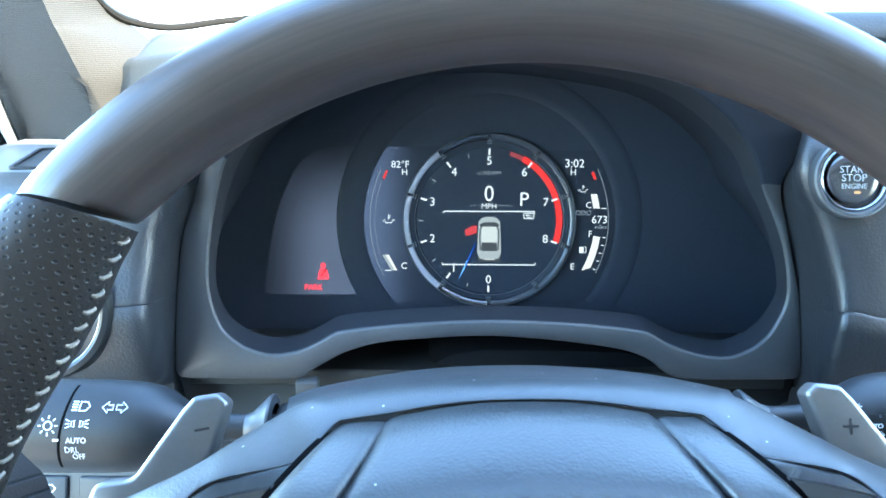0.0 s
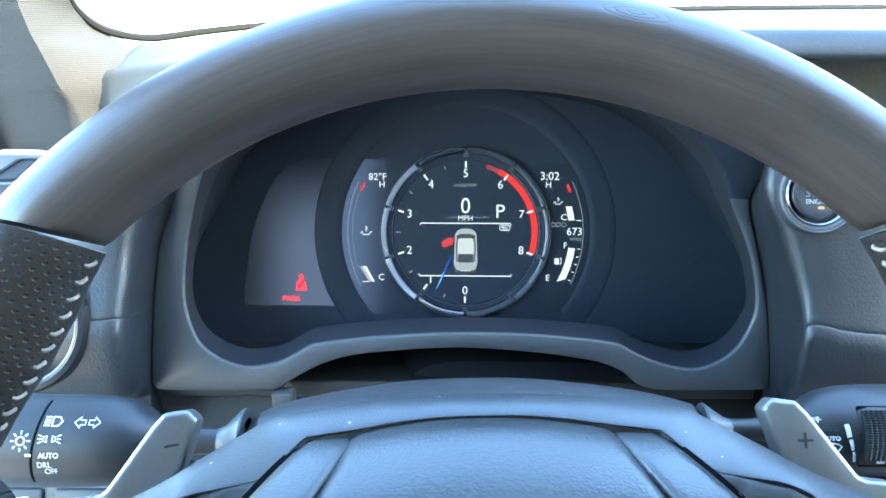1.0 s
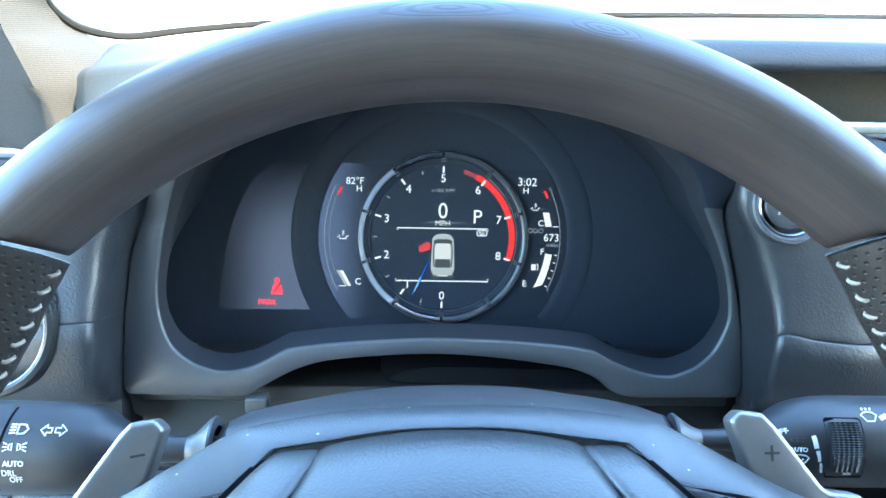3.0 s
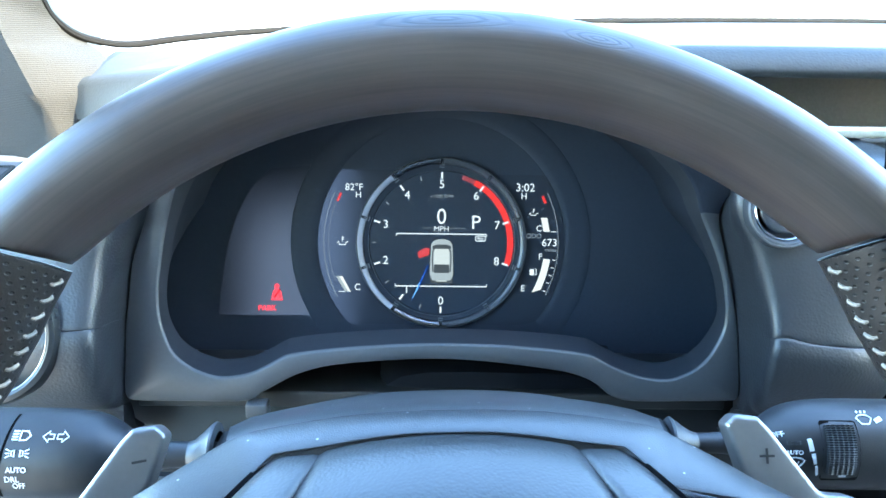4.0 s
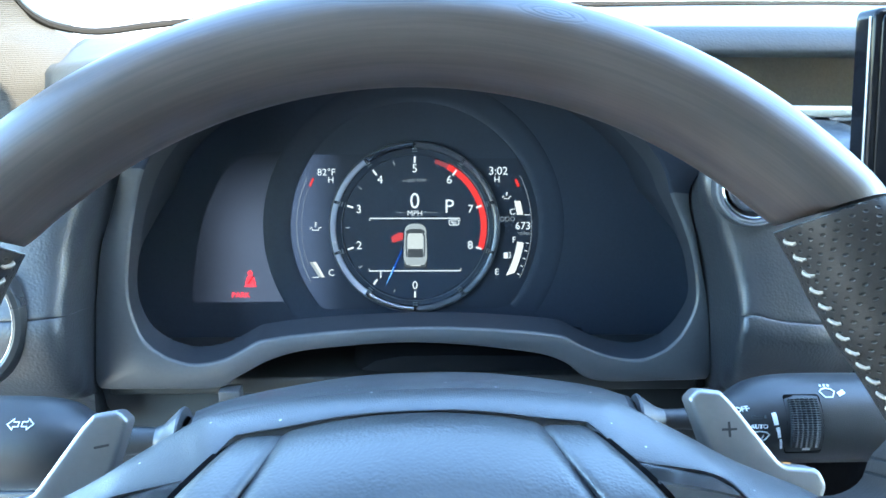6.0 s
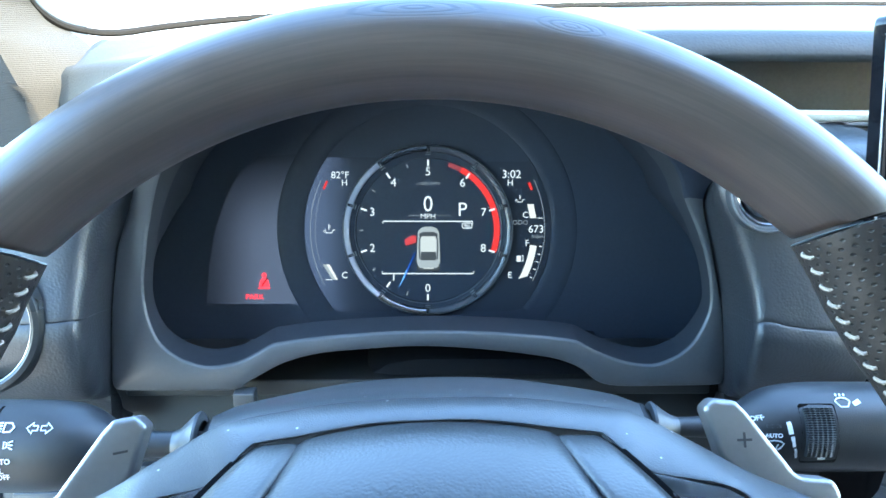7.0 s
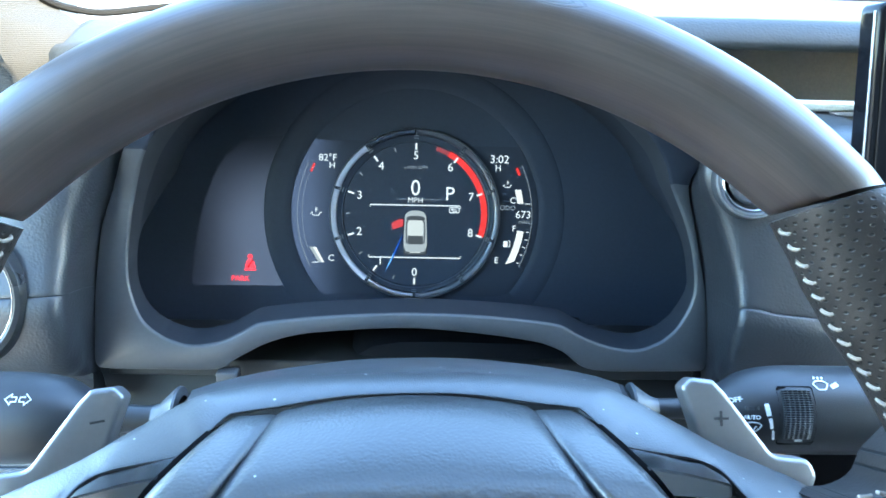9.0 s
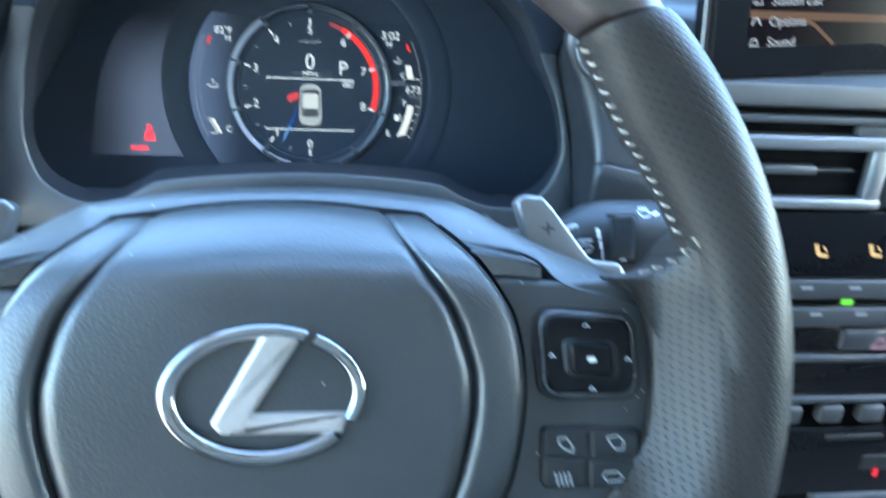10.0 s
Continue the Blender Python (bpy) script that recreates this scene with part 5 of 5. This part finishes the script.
    part("paddle_arm", block(min(side * 4.6, side * 6.6), 1.4, -4.5, max(side * 4.6, side * 6.6), 2.2, -4.0, 0.15), DULL, wheel)

# Badge on the airbag cover: an oval ring in two pieces and a bevelled angle inside it.
def badge_piece(a0, a1, bm=None):
    rows = []
    for i in range(61):
        a = radians(a0 + (a1 - a0) * i / 60)
        thick = 0.175 - 0.02 * math.cos(a)
        row = []
        for k in range(12):
            g = 2 * math.pi * k / 12
            row.append(Vector(((2.0 - thick + thick * math.cos(g)) * math.cos(a) + 0.03, (1.375 - thick * 0.9 + thick * 0.9 * math.cos(g)) * math.sin(a) - 0.5, 0.1 + 0.15 * math.sin(g))))
        rows.append(row)
    return loft(rows, caps=True, bm=bm)


badge_ring = part("badge", badge_piece(-26, 57, badge_piece(63, 318)), CHROME, wheel, "oval chrome badge", sharp=60)
part("badge_bar", slab(outline_round([(0.06, 0.72), (0.88, 0.72), (-0.18, -0.86), (-0.3, -1.25), (-0.78, -1.24), (-0.98, -1.02)], [0.03, 0.03, 0.05, 0.05, 0.1, 0.12]), 0.0, 0.23, 0.1, 2), BADGE, badge_ring, "satin silver slanted bar", sharp=14)
part("badge_bar", slab(outline_round([(-0.5, -0.85), (1.68, -0.9), (1.52, -1.3), (-0.7, -1.252)], 0.04), 0.0, 0.2, 0.09, 2), BADGE, badge_ring, "satin silver level bar", sharp=14)

# ---- steering column cover ----
column = thing("steering_column_cover", WHEEL, "black plastic cover round the steering column", "column cover")
rings = []
for z, w, top, crown, bottom in ((0.0, 0.7, 0.3, 0.4, -0.6), (-3.4, 0.8, 0.4, 0.5, -0.8), (-3.6, 3.4, 2.4, 2.8, -3.0), (-4.3, 4.6, 2.9, 3.45, -3.6), (-4.7, 4.95, 3.2, 3.72, -3.8), (-5.6, 5.1, 3.38, 3.86, -3.9), (-8.0, 5.15, 3.42, 3.95, -4.1), (-10.6, 5.05, 3.3, 3.92, -4.3), (-11.6, 4.9, 3.0, 3.6, -4.4), (-14.0, 4.6, 2.0, 2.4, -4.4)):
    half = [(w * k / 8, crown - (crown - top) * (k / 8) ** 2.4) for k in range(9)]
    loop = [(-x, y) for x, y in half[:0:-1]] + half + [(w + 0.02, top - 0.25), (w * 1.03, top - 1.2), (w, bottom + 0.8), (w * 0.8, bottom), (-w * 0.8, bottom), (-w, bottom + 0.8), (-w * 1.03, top - 1.2), (-w - 0.02, top - 0.25)]
    rings.append([Vector((x, y, z)) for x, y in loop])
part("upper_cover", loft([[r[k] for k in [23, 24] + list(range(17)) + [17, 18]] for r in rings], closed=False), PAD_SMOOTH, column, "dusty black plastic shroud", sharp=50)
part("lower_cover", loft([[r[k] + Vector((0, -0.05, 0)) for k in (18, 19, 20, 21, 22, 23)] for r in rings], closed=False), DULL, column, "black plastic lower shroud", sharp=50)

# ---- stalks ----
SYMBOL_OUT = 0.012


def stalk(name, label, side, axis_y, axis_z, profile, tilt):
    """A lever that runs outwards along x; profile: (distance out from the column, radius in height, radius in depth)."""
    m = Matrix.Translation(world(0, axis_y, axis_z)) @ Matrix.Rotation(radians(tilt), 4, "Y")
    ob = thing(name, m, label, "stalk")
    dense = curve([(x, a, b) for x, a, b in profile], 70)
    rings = []
    for p in dense:
        rings.append([Vector((side * p.x, -p.z * math.cos(t), p.y * math.sin(t))) for t in (2 * math.pi * k / 40 for k in range(40))])
    part("lever", loft(rings, caps=True), STALK, ob, sharp=50)

    def lay(x, y, z):
        """Onto the side of the lever that looks up at the driver's eyes: x along the lever, y up."""
        near = min(dense, key=lambda p: abs(p.x - side * x))
        t = math.asin(max(-0.98, min(0.98, y / near.y))) + radians(29)
        return Vector((x, -(near.z + z + SYMBOL_OUT) * math.cos(t), (near.y + z + SYMBOL_OUT) * math.sin(t)))
    return ob, lay


left_stalk, lay = stalk("turn_signal_stalk", "black turn signal lever with white light symbols", -1, -12.9, -5.06,
                        [(5.8, 0.33, 0.33), (6.7, 0.33, 0.33), (7.4, 0.36, 0.36), (7.9, 0.46, 0.46), (8.2, 0.6, 0.6), (8.5, 0.8, 0.8), (8.8, 0.97, 0.97), (9.2, 1.08, 1.08), (9.8, 1.14, 1.14), (10.8, 1.16, 1.16), (12.2, 1.16, 1.16), (13.6, 1.12, 1.12), (13.9, 0.85, 0.85)], 0)


def symbol(ob, bm, lay, mat=None, name="symbol"):
    if ob.name == "turn_signal_stalk":
        bmesh.ops.translate(bm, verts=bm.verts, vec=(-0.14, 0.0, 0))
    return part(name, warp(bm, lay), mat or PRINT, ob, smooth=False)


def finely(bm, most=0.12):
    bmesh.ops.subdivide_edges(bm, edges=[e for e in bm.edges if e.calc_length() > most], cuts=3)
    return bm


arrows = None
for cx, way in ((-9.68, -1), (-9.36, 1)):
    line = [(cx + way * 0.14, 0.44), (cx, 0.57), (cx, 0.495), (cx - way * 0.12, 0.495), (cx - way * 0.12, 0.385), (cx, 0.385), (cx, 0.31)]
    arrows = ribbon(line, 0.028, closed=True, bm=arrows)
symbol(left_stalk, finely(arrows), lay, name="arrow_symbol")
lamp = ribbon([(-10.36, 0.57), (-10.2, 0.56), (-10.12, 0.46), (-10.2, 0.36), (-10.36, 0.35)], 0.036, closed=True)
for k in range(4):
    ribbon([(-10.55, 0.37 + 0.065 * k), (-10.41, 0.37 + 0.065 * k)], 0.032, bm=lamp)
symbol(left_stalk, finely(lamp), lay, name="lamp_symbol")
small = None
for way, cx in ((-1, -10.42), (1, -10.28)):
    small = ribbon([(cx, 0.13), (cx + way * 0.07, 0.1), (cx + way * 0.07, 0.0), (cx, -0.03)], 0.028, closed=True, bm=small)
    for k in (-1, 0, 1):
        ribbon([(cx + way * 0.11, 0.05 + 0.055 * k), (cx + way * 0.21, 0.05 + 0.1 * k)], 0.028, bm=small)
symbol(left_stalk, finely(small), lay, name="lamp_symbol")
symbol(left_stalk, words("AUTO", 0.175, -10.36, -0.34, bold=0.004), lay, name="lettering")
symbol(left_stalk, words("DRL", 0.19, -10.48, -0.56), lay, name="lettering")
symbol(left_stalk, words("OFF", 0.18, -10.33, -0.71), lay, name="lettering")
sun_mark = ribbon([(p.x, p.y) for p in arc(0.1, 0, 330, 11, cx=-11.05, cy=0.0)], 0.035, closed=True)
for k in range(8):
    a = radians(45 * k)
    ribbon([(-11.05 + 0.16 * math.cos(a), 0.16 * math.sin(a)), (-11.05 + 0.24 * math.cos(a), 0.24 * math.sin(a))], 0.035, bm=sun_mark)
symbol(left_stalk, finely(sun_mark), lay, name="lamp_symbol")
symbol(left_stalk, finely(ribbon([(-10.92, -0.33), (-10.78, -0.33)], 0.06)), lay, name="pointer_mark")
symbol(left_stalk, finely(ribbon([(-10.66, 0.98), (-10.67, 0.6), (-10.7, 0.3), (-10.74, 0), (-10.79, -0.4), (-10.84, -0.8), (-10.86, -0.98)], 0.06, -0.012, 0.008), 0.1), lay, SHADE_BLACK, "knob_joint")

right_stalk, lay = stalk("wiper_stalk", "black wiper lever with a ribbed thumb wheel and white symbols", 1, -13.15, -4.48,
                         [(5.2, 0.25, 0.25), (6.2, 0.25, 0.25), (6.9, 0.28, 0.28), (7.3, 0.36, 0.36), (7.65, 0.52, 0.52), (7.95, 0.72, 0.72), (8.3, 0.92, 0.92), (8.8, 1.06, 1.06), (9.4, 1.12, 1.12), (10.4, 1.13, 1.13), (12.4, 1.11, 1.11), (13.2, 1.02, 1.02), (13.4, 0.7, 0.7)], 0)
symbol(right_stalk, words("OFF", 0.17, 7.96, 0.21, turn=8, bold=0.003), lay, name="lettering")
symbol(right_stalk, words("AUTO", 0.13, 8.28, -0.2, bold=0.004), lay, name="lettering")
symbol(right_stalk, finely(ribbon(outline_round(rect(8.14, -0.01, 8.42, 0.06), 0.02), 0.025, closed=True)), lay, DARK_PRINT, "slot_mark")
wiper = ribbon([(8.1, -0.38), (8.18, -0.33), (8.3, -0.31), (8.42, -0.33), (8.5, -0.38), (8.4, -0.52), (8.2, -0.52)], 0.03, closed=True)
ribbon([(8.27, -0.6), (8.38, -0.4)], 0.028, bm=wiper)
symbol(right_stalk, finely(wiper), lay, name="wiper_symbol")
for x, y0, y1, w in ((8.6, 0.13, -0.16, 0.1), (8.68, -0.22, -0.46, 0.075), (8.76, -0.5, -0.72, 0.045)):
    symbol(right_stalk, finely(ribbon([(x, y0), (x + 0.05, y1)], w)), lay, name="level_mark")
for y in (0.26, 0.14):
    symbol(right_stalk, finely(ribbon([(7.62, y + 0.06), (7.72, y), (7.62, y - 0.06)], 0.04)), lay, name="arrow_symbol")
wash = ribbon([(9.84, 0.62), (9.92, 0.68), (10.03, 0.7), (10.14, 0.68), (10.22, 0.62), (10.12, 0.48), (9.94, 0.48)], 0.028, closed=True)
for k in range(3):
    ribbon([(9.92 + 0.1 * k, 0.74), (9.95 + 0.1 * k, 0.79)], 0.04, bm=wash)
ribbon([(10.28, 0.54), (10.46, 0.62)], 0.1, bm=wash)
symbol(right_stalk, finely(wash), lay, name="washer_symbol")
well = slab(outline_round(rect(8.9, -0.84, 9.78, 0.56), 0.08), -0.05, 0.006)
part("well", warp(finely(well, 0.15), lay), PIANO, right_stalk, "gloss black surround")
ridges = []
for k in range(45):
    t = radians(29 - 38 + 62 * k / 44)
    out = 1.18 + (0.03 if k % 2 else 0.0)
    ridges.append([Vector((x, -(out - d) * math.cos(t), (out - d) * math.sin(t))) for x, d in [(8.98, 0.1), (9.0, 0.02)] + [(9.03 + 0.06 * j, 0.0 if j % 2 else 0.025) for j in range(11)] + [(9.68, 0.02), (9.7, 0.1)]])
part("thumb_wheel", loft(ridges, closed=False), DULL, right_stalk, "ribbed black thumb wheel", smooth=False)
symbol(right_stalk, finely(ribbon([(9.3, -0.72), (9.48, -0.72)], 0.05, 0.02)), lay, name="pointer_mark")
for ob, side, z0 in ((left_stalk, -1, 0), (right_stalk, 1, 0)):
    profile = ((0.34, 0.64), (0.38, 0.5), (0.56, 0.3), (0.78, 0.08), (0.84, 0.0), (0.82, -0.06), (0.6, -0.1)) if side < 0 else ((0.25, 0.66), (0.3, 0.5), (0.44, 0.28), (0.6, 0.06), (0.65, 0.0), (0.62, -0.06), (0.45, -0.1))
    boot = turned(profile, 30)
    bmesh.ops.transform(boot, matrix=Matrix.Translation((5.54, 0, 0) if side > 0 else (-6.08, 0, 0)) @ Matrix.Rotation(radians(90 * side), 4, "Y"), verts=boot.verts)
    part("boot", boot, SATIN, ob, "charcoal collar at the lever's root", sharp=50)
    part("root", block(min(side * 4.6, side * (5.5 if side > 0 else 6.0)), -0.45, -0.45, max(side * 4.6, side * (5.5 if side > 0 else 6.0)), 0.6, 0.45, 0.2), DULL, ob)

# ---- start button ----
start = thing("start_button", axes((10.53, -7.2, 0.28), Vector((1, 0, 0)), Vector((0, 0.28, 1)).normalized(), Vector((0, -1, 0.28)).normalized()), "round engine start button with a chrome ring, on the dash", "push button")
part("collar", turned([(1.0, -0.2), (1.02, 0.06), (1.08, 0.12), (1.15, 0.12), (1.2, 0.08), (1.23, 0.0), (1.23, -0.3)], 64), SATIN, start, "charcoal collar")
part("rim", turned([(1.15, 0.1), (1.17, 0.145), (1.2, 0.13), (1.22, 0.08)], 64), SILVER, start, "thin silver edge")
part("ring", turned([(0.88, -0.3), (0.885, -0.02), (0.92, 0.06), (0.96, 0.09), (1.0, 0.06), (1.02, -0.1)], 64), CHROME, start, "polished chrome ring")
part("gap", turned([(0.76, -0.28), (0.88, -0.24)], 48), SHADE_BLACK, start)
part("cap", turned([(0.0, 0.02), (0.5, 0.03), (0.7, 0.02), (0.77, -0.03), (0.79, -0.28)], 48), DARK_CHROME, start, "smoked round cap")
for body, y, size in (("START", 0.25, 0.3), ("STOP", 0.0, 0.32), ("ENGINE", -0.25, 0.22)):
    part("lettering", words(body, size, 0, y, 0.035), GREY_PRINT, start)
part("light_mark", patch(outline_round(rect(0.0, -0.47, 0.2, -0.39), 0.03), 0.02), LED_AMBER, start)

# ---- round vent beside the door ----
vent = thing("air_vent", axes((-14.33, -8.3, -3.66), Vector((1, 0, 0)), Vector((0, 0.2, 1)).normalized(), Vector((0, -1, 0.2)).normalized()), "round black air vent with a thin chrome edge", "air vent", group="vents of the dash")
part("ring", turned([(1.95, -0.8), (1.95, 0.0), (2.0, 0.14), (2.1, 0.2), (2.25, 0.16), (2.33, 0.02), (2.34, -0.9)], 72), KEY_BLACK, vent, "black ring")
part("bright_edge", turned([(1.975, 0.1), (1.985, 0.155), (2.005, 0.165), (2.02, 0.14)], 72), CHROME, vent, "thin chrome edge")
part("barrel", turned([(0.0001, -1.6), (1.7, -1.6), (1.95, -0.4)], 48), SHADE_BLACK, vent)
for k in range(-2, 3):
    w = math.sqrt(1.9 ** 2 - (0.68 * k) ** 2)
    part("slat", block(-w, 0.68 * k - 0.05, -0.9, w, 0.68 * k + 0.05, -0.3, 0.04), SHADE_BLACK, vent)

# ---- switch panel under the left lever ----
switches = thing("switch_panel", axes((-12.0, -9.0, -9.6), Vector((1, 0, 0)), Vector((0, 0.35, 1)).normalized(), Vector((0, -1, 0.35)).normalized()), "black panel with small dash switches", "switch panel")
part("plate", slab(outline_round(rect(-4.2, -2.2, 4.0, 0.8), 0.3), -0.6, 0.0, 0.12), STALK, switches)
for k, x in enumerate((-3.6, -1.5, 0.45, 2.3)):
    key = part("switch", slab(outline_round(rect(x, -1.6, x + 1.75, 0.42), 0.12), -0.1, 0.1, 0.08), STALK, switches)
    if k == 0:
        mark = ribbon([(x + 1.05, 0.14), (x + 1.25, 0.14), (x + 1.35, 0.02), (x + 1.25, -0.1), (x + 1.05, -0.1)], 0.045, 0.1, closed=True)
        for j in range(3):
            ribbon([(x + 0.8, 0.12 - 0.1 * j), (x + 1.0, 0.12 - 0.1 * j)], 0.04, 0.1, bm=mark)
        part("symbol", mark, PRINT, key)
    else:
        part("symbol", ribbon([(x + 0.7, -0.1), (x + 0.85, 0.05), (x + 1.0, -0.1)], 0.05, 0.1), PRINT, key)

small_key = part("switch", slab(outline_round(rect(2.4, 0.62, 3.25, 1.2), 0.08), -0.6, 0.0, 0.06), STALK, switches)
part("symbol", ribbon([(2.7, 0.84), (2.82, 0.96), (2.94, 0.84)], 0.045, 0.0), PRINT, small_key)

# ---- touch screen ----
SCREEN = axes((14.0, -8.0, -0.55), Vector((1, 0.12, 0)).normalized(), Vector((-0.085, 0.1, 1)).normalized(), Vector((0.1, -1, 0.1)).normalized())
screen = thing("touch_screen", SCREEN, "wide touch screen with a lit menu, standing on the dash", "screen")
part("housing", slab(outline_round(rect(-0.15, -0.1, 16.2, 6.35), 0.35), -0.9, -0.08, 0.15), PIANO, screen, "gloss black housing")
part("edge_strip", sweep([Vector((-0.13, y, -0.3)) for y in (0.1, 2.0, 4.0, 6.1)], circle2(0.06, 8), up=Vector((0, 0, 1))), SILVER, screen, "thin silver edge")
part("glass", slab(outline_round(rect(0.05, 0.05, 16.0, 6.2), 0.3), -0.4, 0.0, 0.06), PIANO, screen, "gloss black glass")
part("picture", patch(rect(1.4, 1.05, 15.0, 5.5), 0.004, 0.004), SCREEN_DARK, screen)
part("selected_entry", patch(rect(1.25, 3.68, 6.5, 4.26), 0.01, 0.004), BLUE_ROW, screen)
trail = [Vector((x, 2.2 - 0.04 * x, 0)) for x in (1.4, 2.4, 3.4, 5.0, 9.0)]
bm = ribbon([(p.x, p.y) for p in trail], 0.28, 0.012, 0.003)
ribbon([(3.3, 2.06), (4.1, 1.75), (4.7, 1.3), (5.0, 1.06)], 0.14, 0.012, 0.003, bm=bm)
part("light_trail", bm, SCREEN_TRAIL, screen)
for k, body in enumerate(("Sources", "Presets", "Radio Replay", "Station List", "Options", "Sound")):
    y = 4.68 - 0.7 * k
    part("lettering", words(body, 0.46, 2.2, y, 0.018, align="LEFT"), SCREEN_TEXT, screen)
    mark = ribbon([(1.5, y - 0.1), (1.6, y + 0.12), (1.75, y + 0.12), (1.85, y - 0.1)], 0.07, 0.018, 0.004, closed=(k != 4))
    part("menu_symbol", mark, SCREEN_TEXT, screen)
part("stand", block(3.0, -1.2, -2.6, 13, 2.0, -0.8, 0.3), DULL, screen)

# ---- centre stack ----
STACK = axes((21.5, -7.8, 0), Vector((1, 0, 0)), Vector((0, 0.0, 1)).normalized(), Vector((0, -1, 0.0)).normalized())
stack = thing("centre_console", STACK, "black centre stack with silver strips, climate keys and a volume bar", "centre console", kind="structure")
part("body", block(-6.2, -30, -5.0, 12.0, -0.6, -0.35, 0.3), SHADE_BLACK, stack)
ledge = [[(x, -1.5, -0.3), (x, -1.46, 0.1), (x, -1.38, 0.2), (x, -0.74, 0.24), (x, -0.62, 0.16), (x, -0.3, -1.2), (x, 0.05, -2.6), (x, -1.2, -2.8)] for x in (-7.5, 12.0)]
part("ledge", loft(ledge, closed=False), SATIN, stack, "pale-lit grained ledge under the screen", sharp=40)
part("lower_ledge", block(-6.6, -2.04, -1.0, 12, -1.77, 0.1, 0.08), SATIN, stack, "thin grey ledge above the vent")
part("slot_end", block(-1.1, -2.5, -0.6, 12, -2.06, 0.02, 0.08), SATIN, stack)
centre_vent = thing("air_vent", STACK, "wide black centre air vent with bright silver strips", "air vent", group="vents of the dash")
part("upper_strip", block(-6.0, -3.02, -0.6, 12, -2.5, 0.2, 0.12), SILVER, centre_vent, "bright silver strip")
part("lower_strip", block(-5.6, -5.32, -0.6, 0.45, -4.92, 0.2, 0.1), SILVER, centre_vent, "bright silver strip")
part("end_strip", block(-0.3, -5.3, -0.6, 0.45, -2.9, 0.17, 0.2), SILVER, centre_vent, "bright silver end")
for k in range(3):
    part("slat", block(-5.9, -3.5 - 0.5 * k, -1.2, -0.3, -3.4 - 0.5 * k, -0.25, 0.05), SHADE_BLACK, centre_vent)
part("vent_shade", block(-6.1, -4.95, -0.6, -0.25, -2.95, -0.28, 0.02), SHADE_BLACK, centre_vent)
part("vane", block(-5.6, -3.9, -0.5, -0.8, -3.79, -0.1, 0.04), DULL, centre_vent)
part("vane_tab", block(-4.55, -4.02, -0.4, -2.36, -3.66, 0.02, 0.12), SATIN, centre_vent, "grey sliding tab")
part("end_cheek", block(0.5, -5.3, -0.6, 12, -3.04, 0.06, 0.1), DULL, stack)
part("display_panel", block(-5.4, -8.3, -0.6, 12, -5.45, 0.05, 0.12), PIANO, stack, "gloss black climate display")
for x, y in ((-1.34, -7.17), (0.98, -7.15)):
    mark = ribbon([(x - 0.3, y + 0.35), (x - 0.1, y - 0.1), (x + 0.3, y - 0.15)], 0.16, 0.06)
    part("seat_symbol", ribbon([(x + 0.05, y + 0.25), (x + 0.2, y + 0.05)], 0.08, 0.06, bm=mark), LED_AMBER, stack)
part("key_strip", block(-4.2, -9.27, -0.5, 12, -8.38, 0.14, 0.14), KEY_GREY, stack, "grey strip with key marks")
part("key_strip", block(-3.6, -10.53, -0.5, 12, -9.62, 0.16, 0.14), KEY_GREY, stack, "grey strip with key marks")
part("green_lamp", patch(rect(0.18, -9.52, 0.68, -9.28), 0.0, 0.02), LED_GREEN, stack, "small green lamp")
for k in range(4):
    part("key_mark", patch(rect(-1.85 + 2.1 * k, -8.76, -1.35 + 2.1 * k, -8.62), 0.145), GREY_PRINT, stack)
    part("key_mark", patch(rect(-1.15 + 2.0 * k, -9.96, -0.65 + 2.0 * k, -9.82), 0.165), GREY_PRINT, stack)
part("gloss_panel", block(-3.4, -11.75, -0.5, 0.55, -10.62, 0.0, 0.1), PIANO, stack)
part("hazard_key", block(0.6, -11.7, -0.4, 12, -10.64, 0.16, 0.22), KEY_GREY, stack, "grey hazard key")
part("hazard_mark", ribbon([(2.05, -11.5), (2.4, -11.02), (2.75, -11.5)], 0.1, 0.165, closed=True), LED_ROSE, stack)
part("strip", block(-3.2, -12.22, -0.4, 12, -11.88, 0.15, 0.1), SATIN, stack)
part("gloss_panel", block(-3.0, -13.9, -0.5, 12, -12.3, 0.0, 0.1), PIANO, stack, "gloss black panel")
part("strip", block(-2.6, -14.3, -0.4, 12, -13.97, 0.15, 0.1), SATIN, stack)
for k in range(5):
    part("toggle", block(-1.37 + 1.95 * k, -15.34, -0.4, -0.2 + 1.95 * k, -14.44, 0.22, 0.2), KEY_GREY, stack, "grey toggle key")
part("volume_bar", block(-1.5, -19.5, -0.4, 12, -15.7, 0.0, 0.2), PIANO, stack)
part("thin_key", block(1.3, -16.35, -0.4, 4.2, -16.05, 0.05, 0.1), DULL, stack)
part("dark_key", block(3.4, -18.1, -0.4, 6.8, -17.2, 0.08, 0.2), KEY_BLACK, stack)
part("red_lamp", patch(rect(4.2, -18.4, 4.42, -17.95), 0.09), LED_RED, stack)
part("lower_plate", block(1.6, -21.6, -0.4, 12, -19.4, 0.15, 0.2), SATIN, stack)
# Slim lit column seen between lever and grip.
part("amber_lamp", patch(rect(-9.0, -9.3, -8.7, -8.3), 0.05), LED_AMBER, stack)
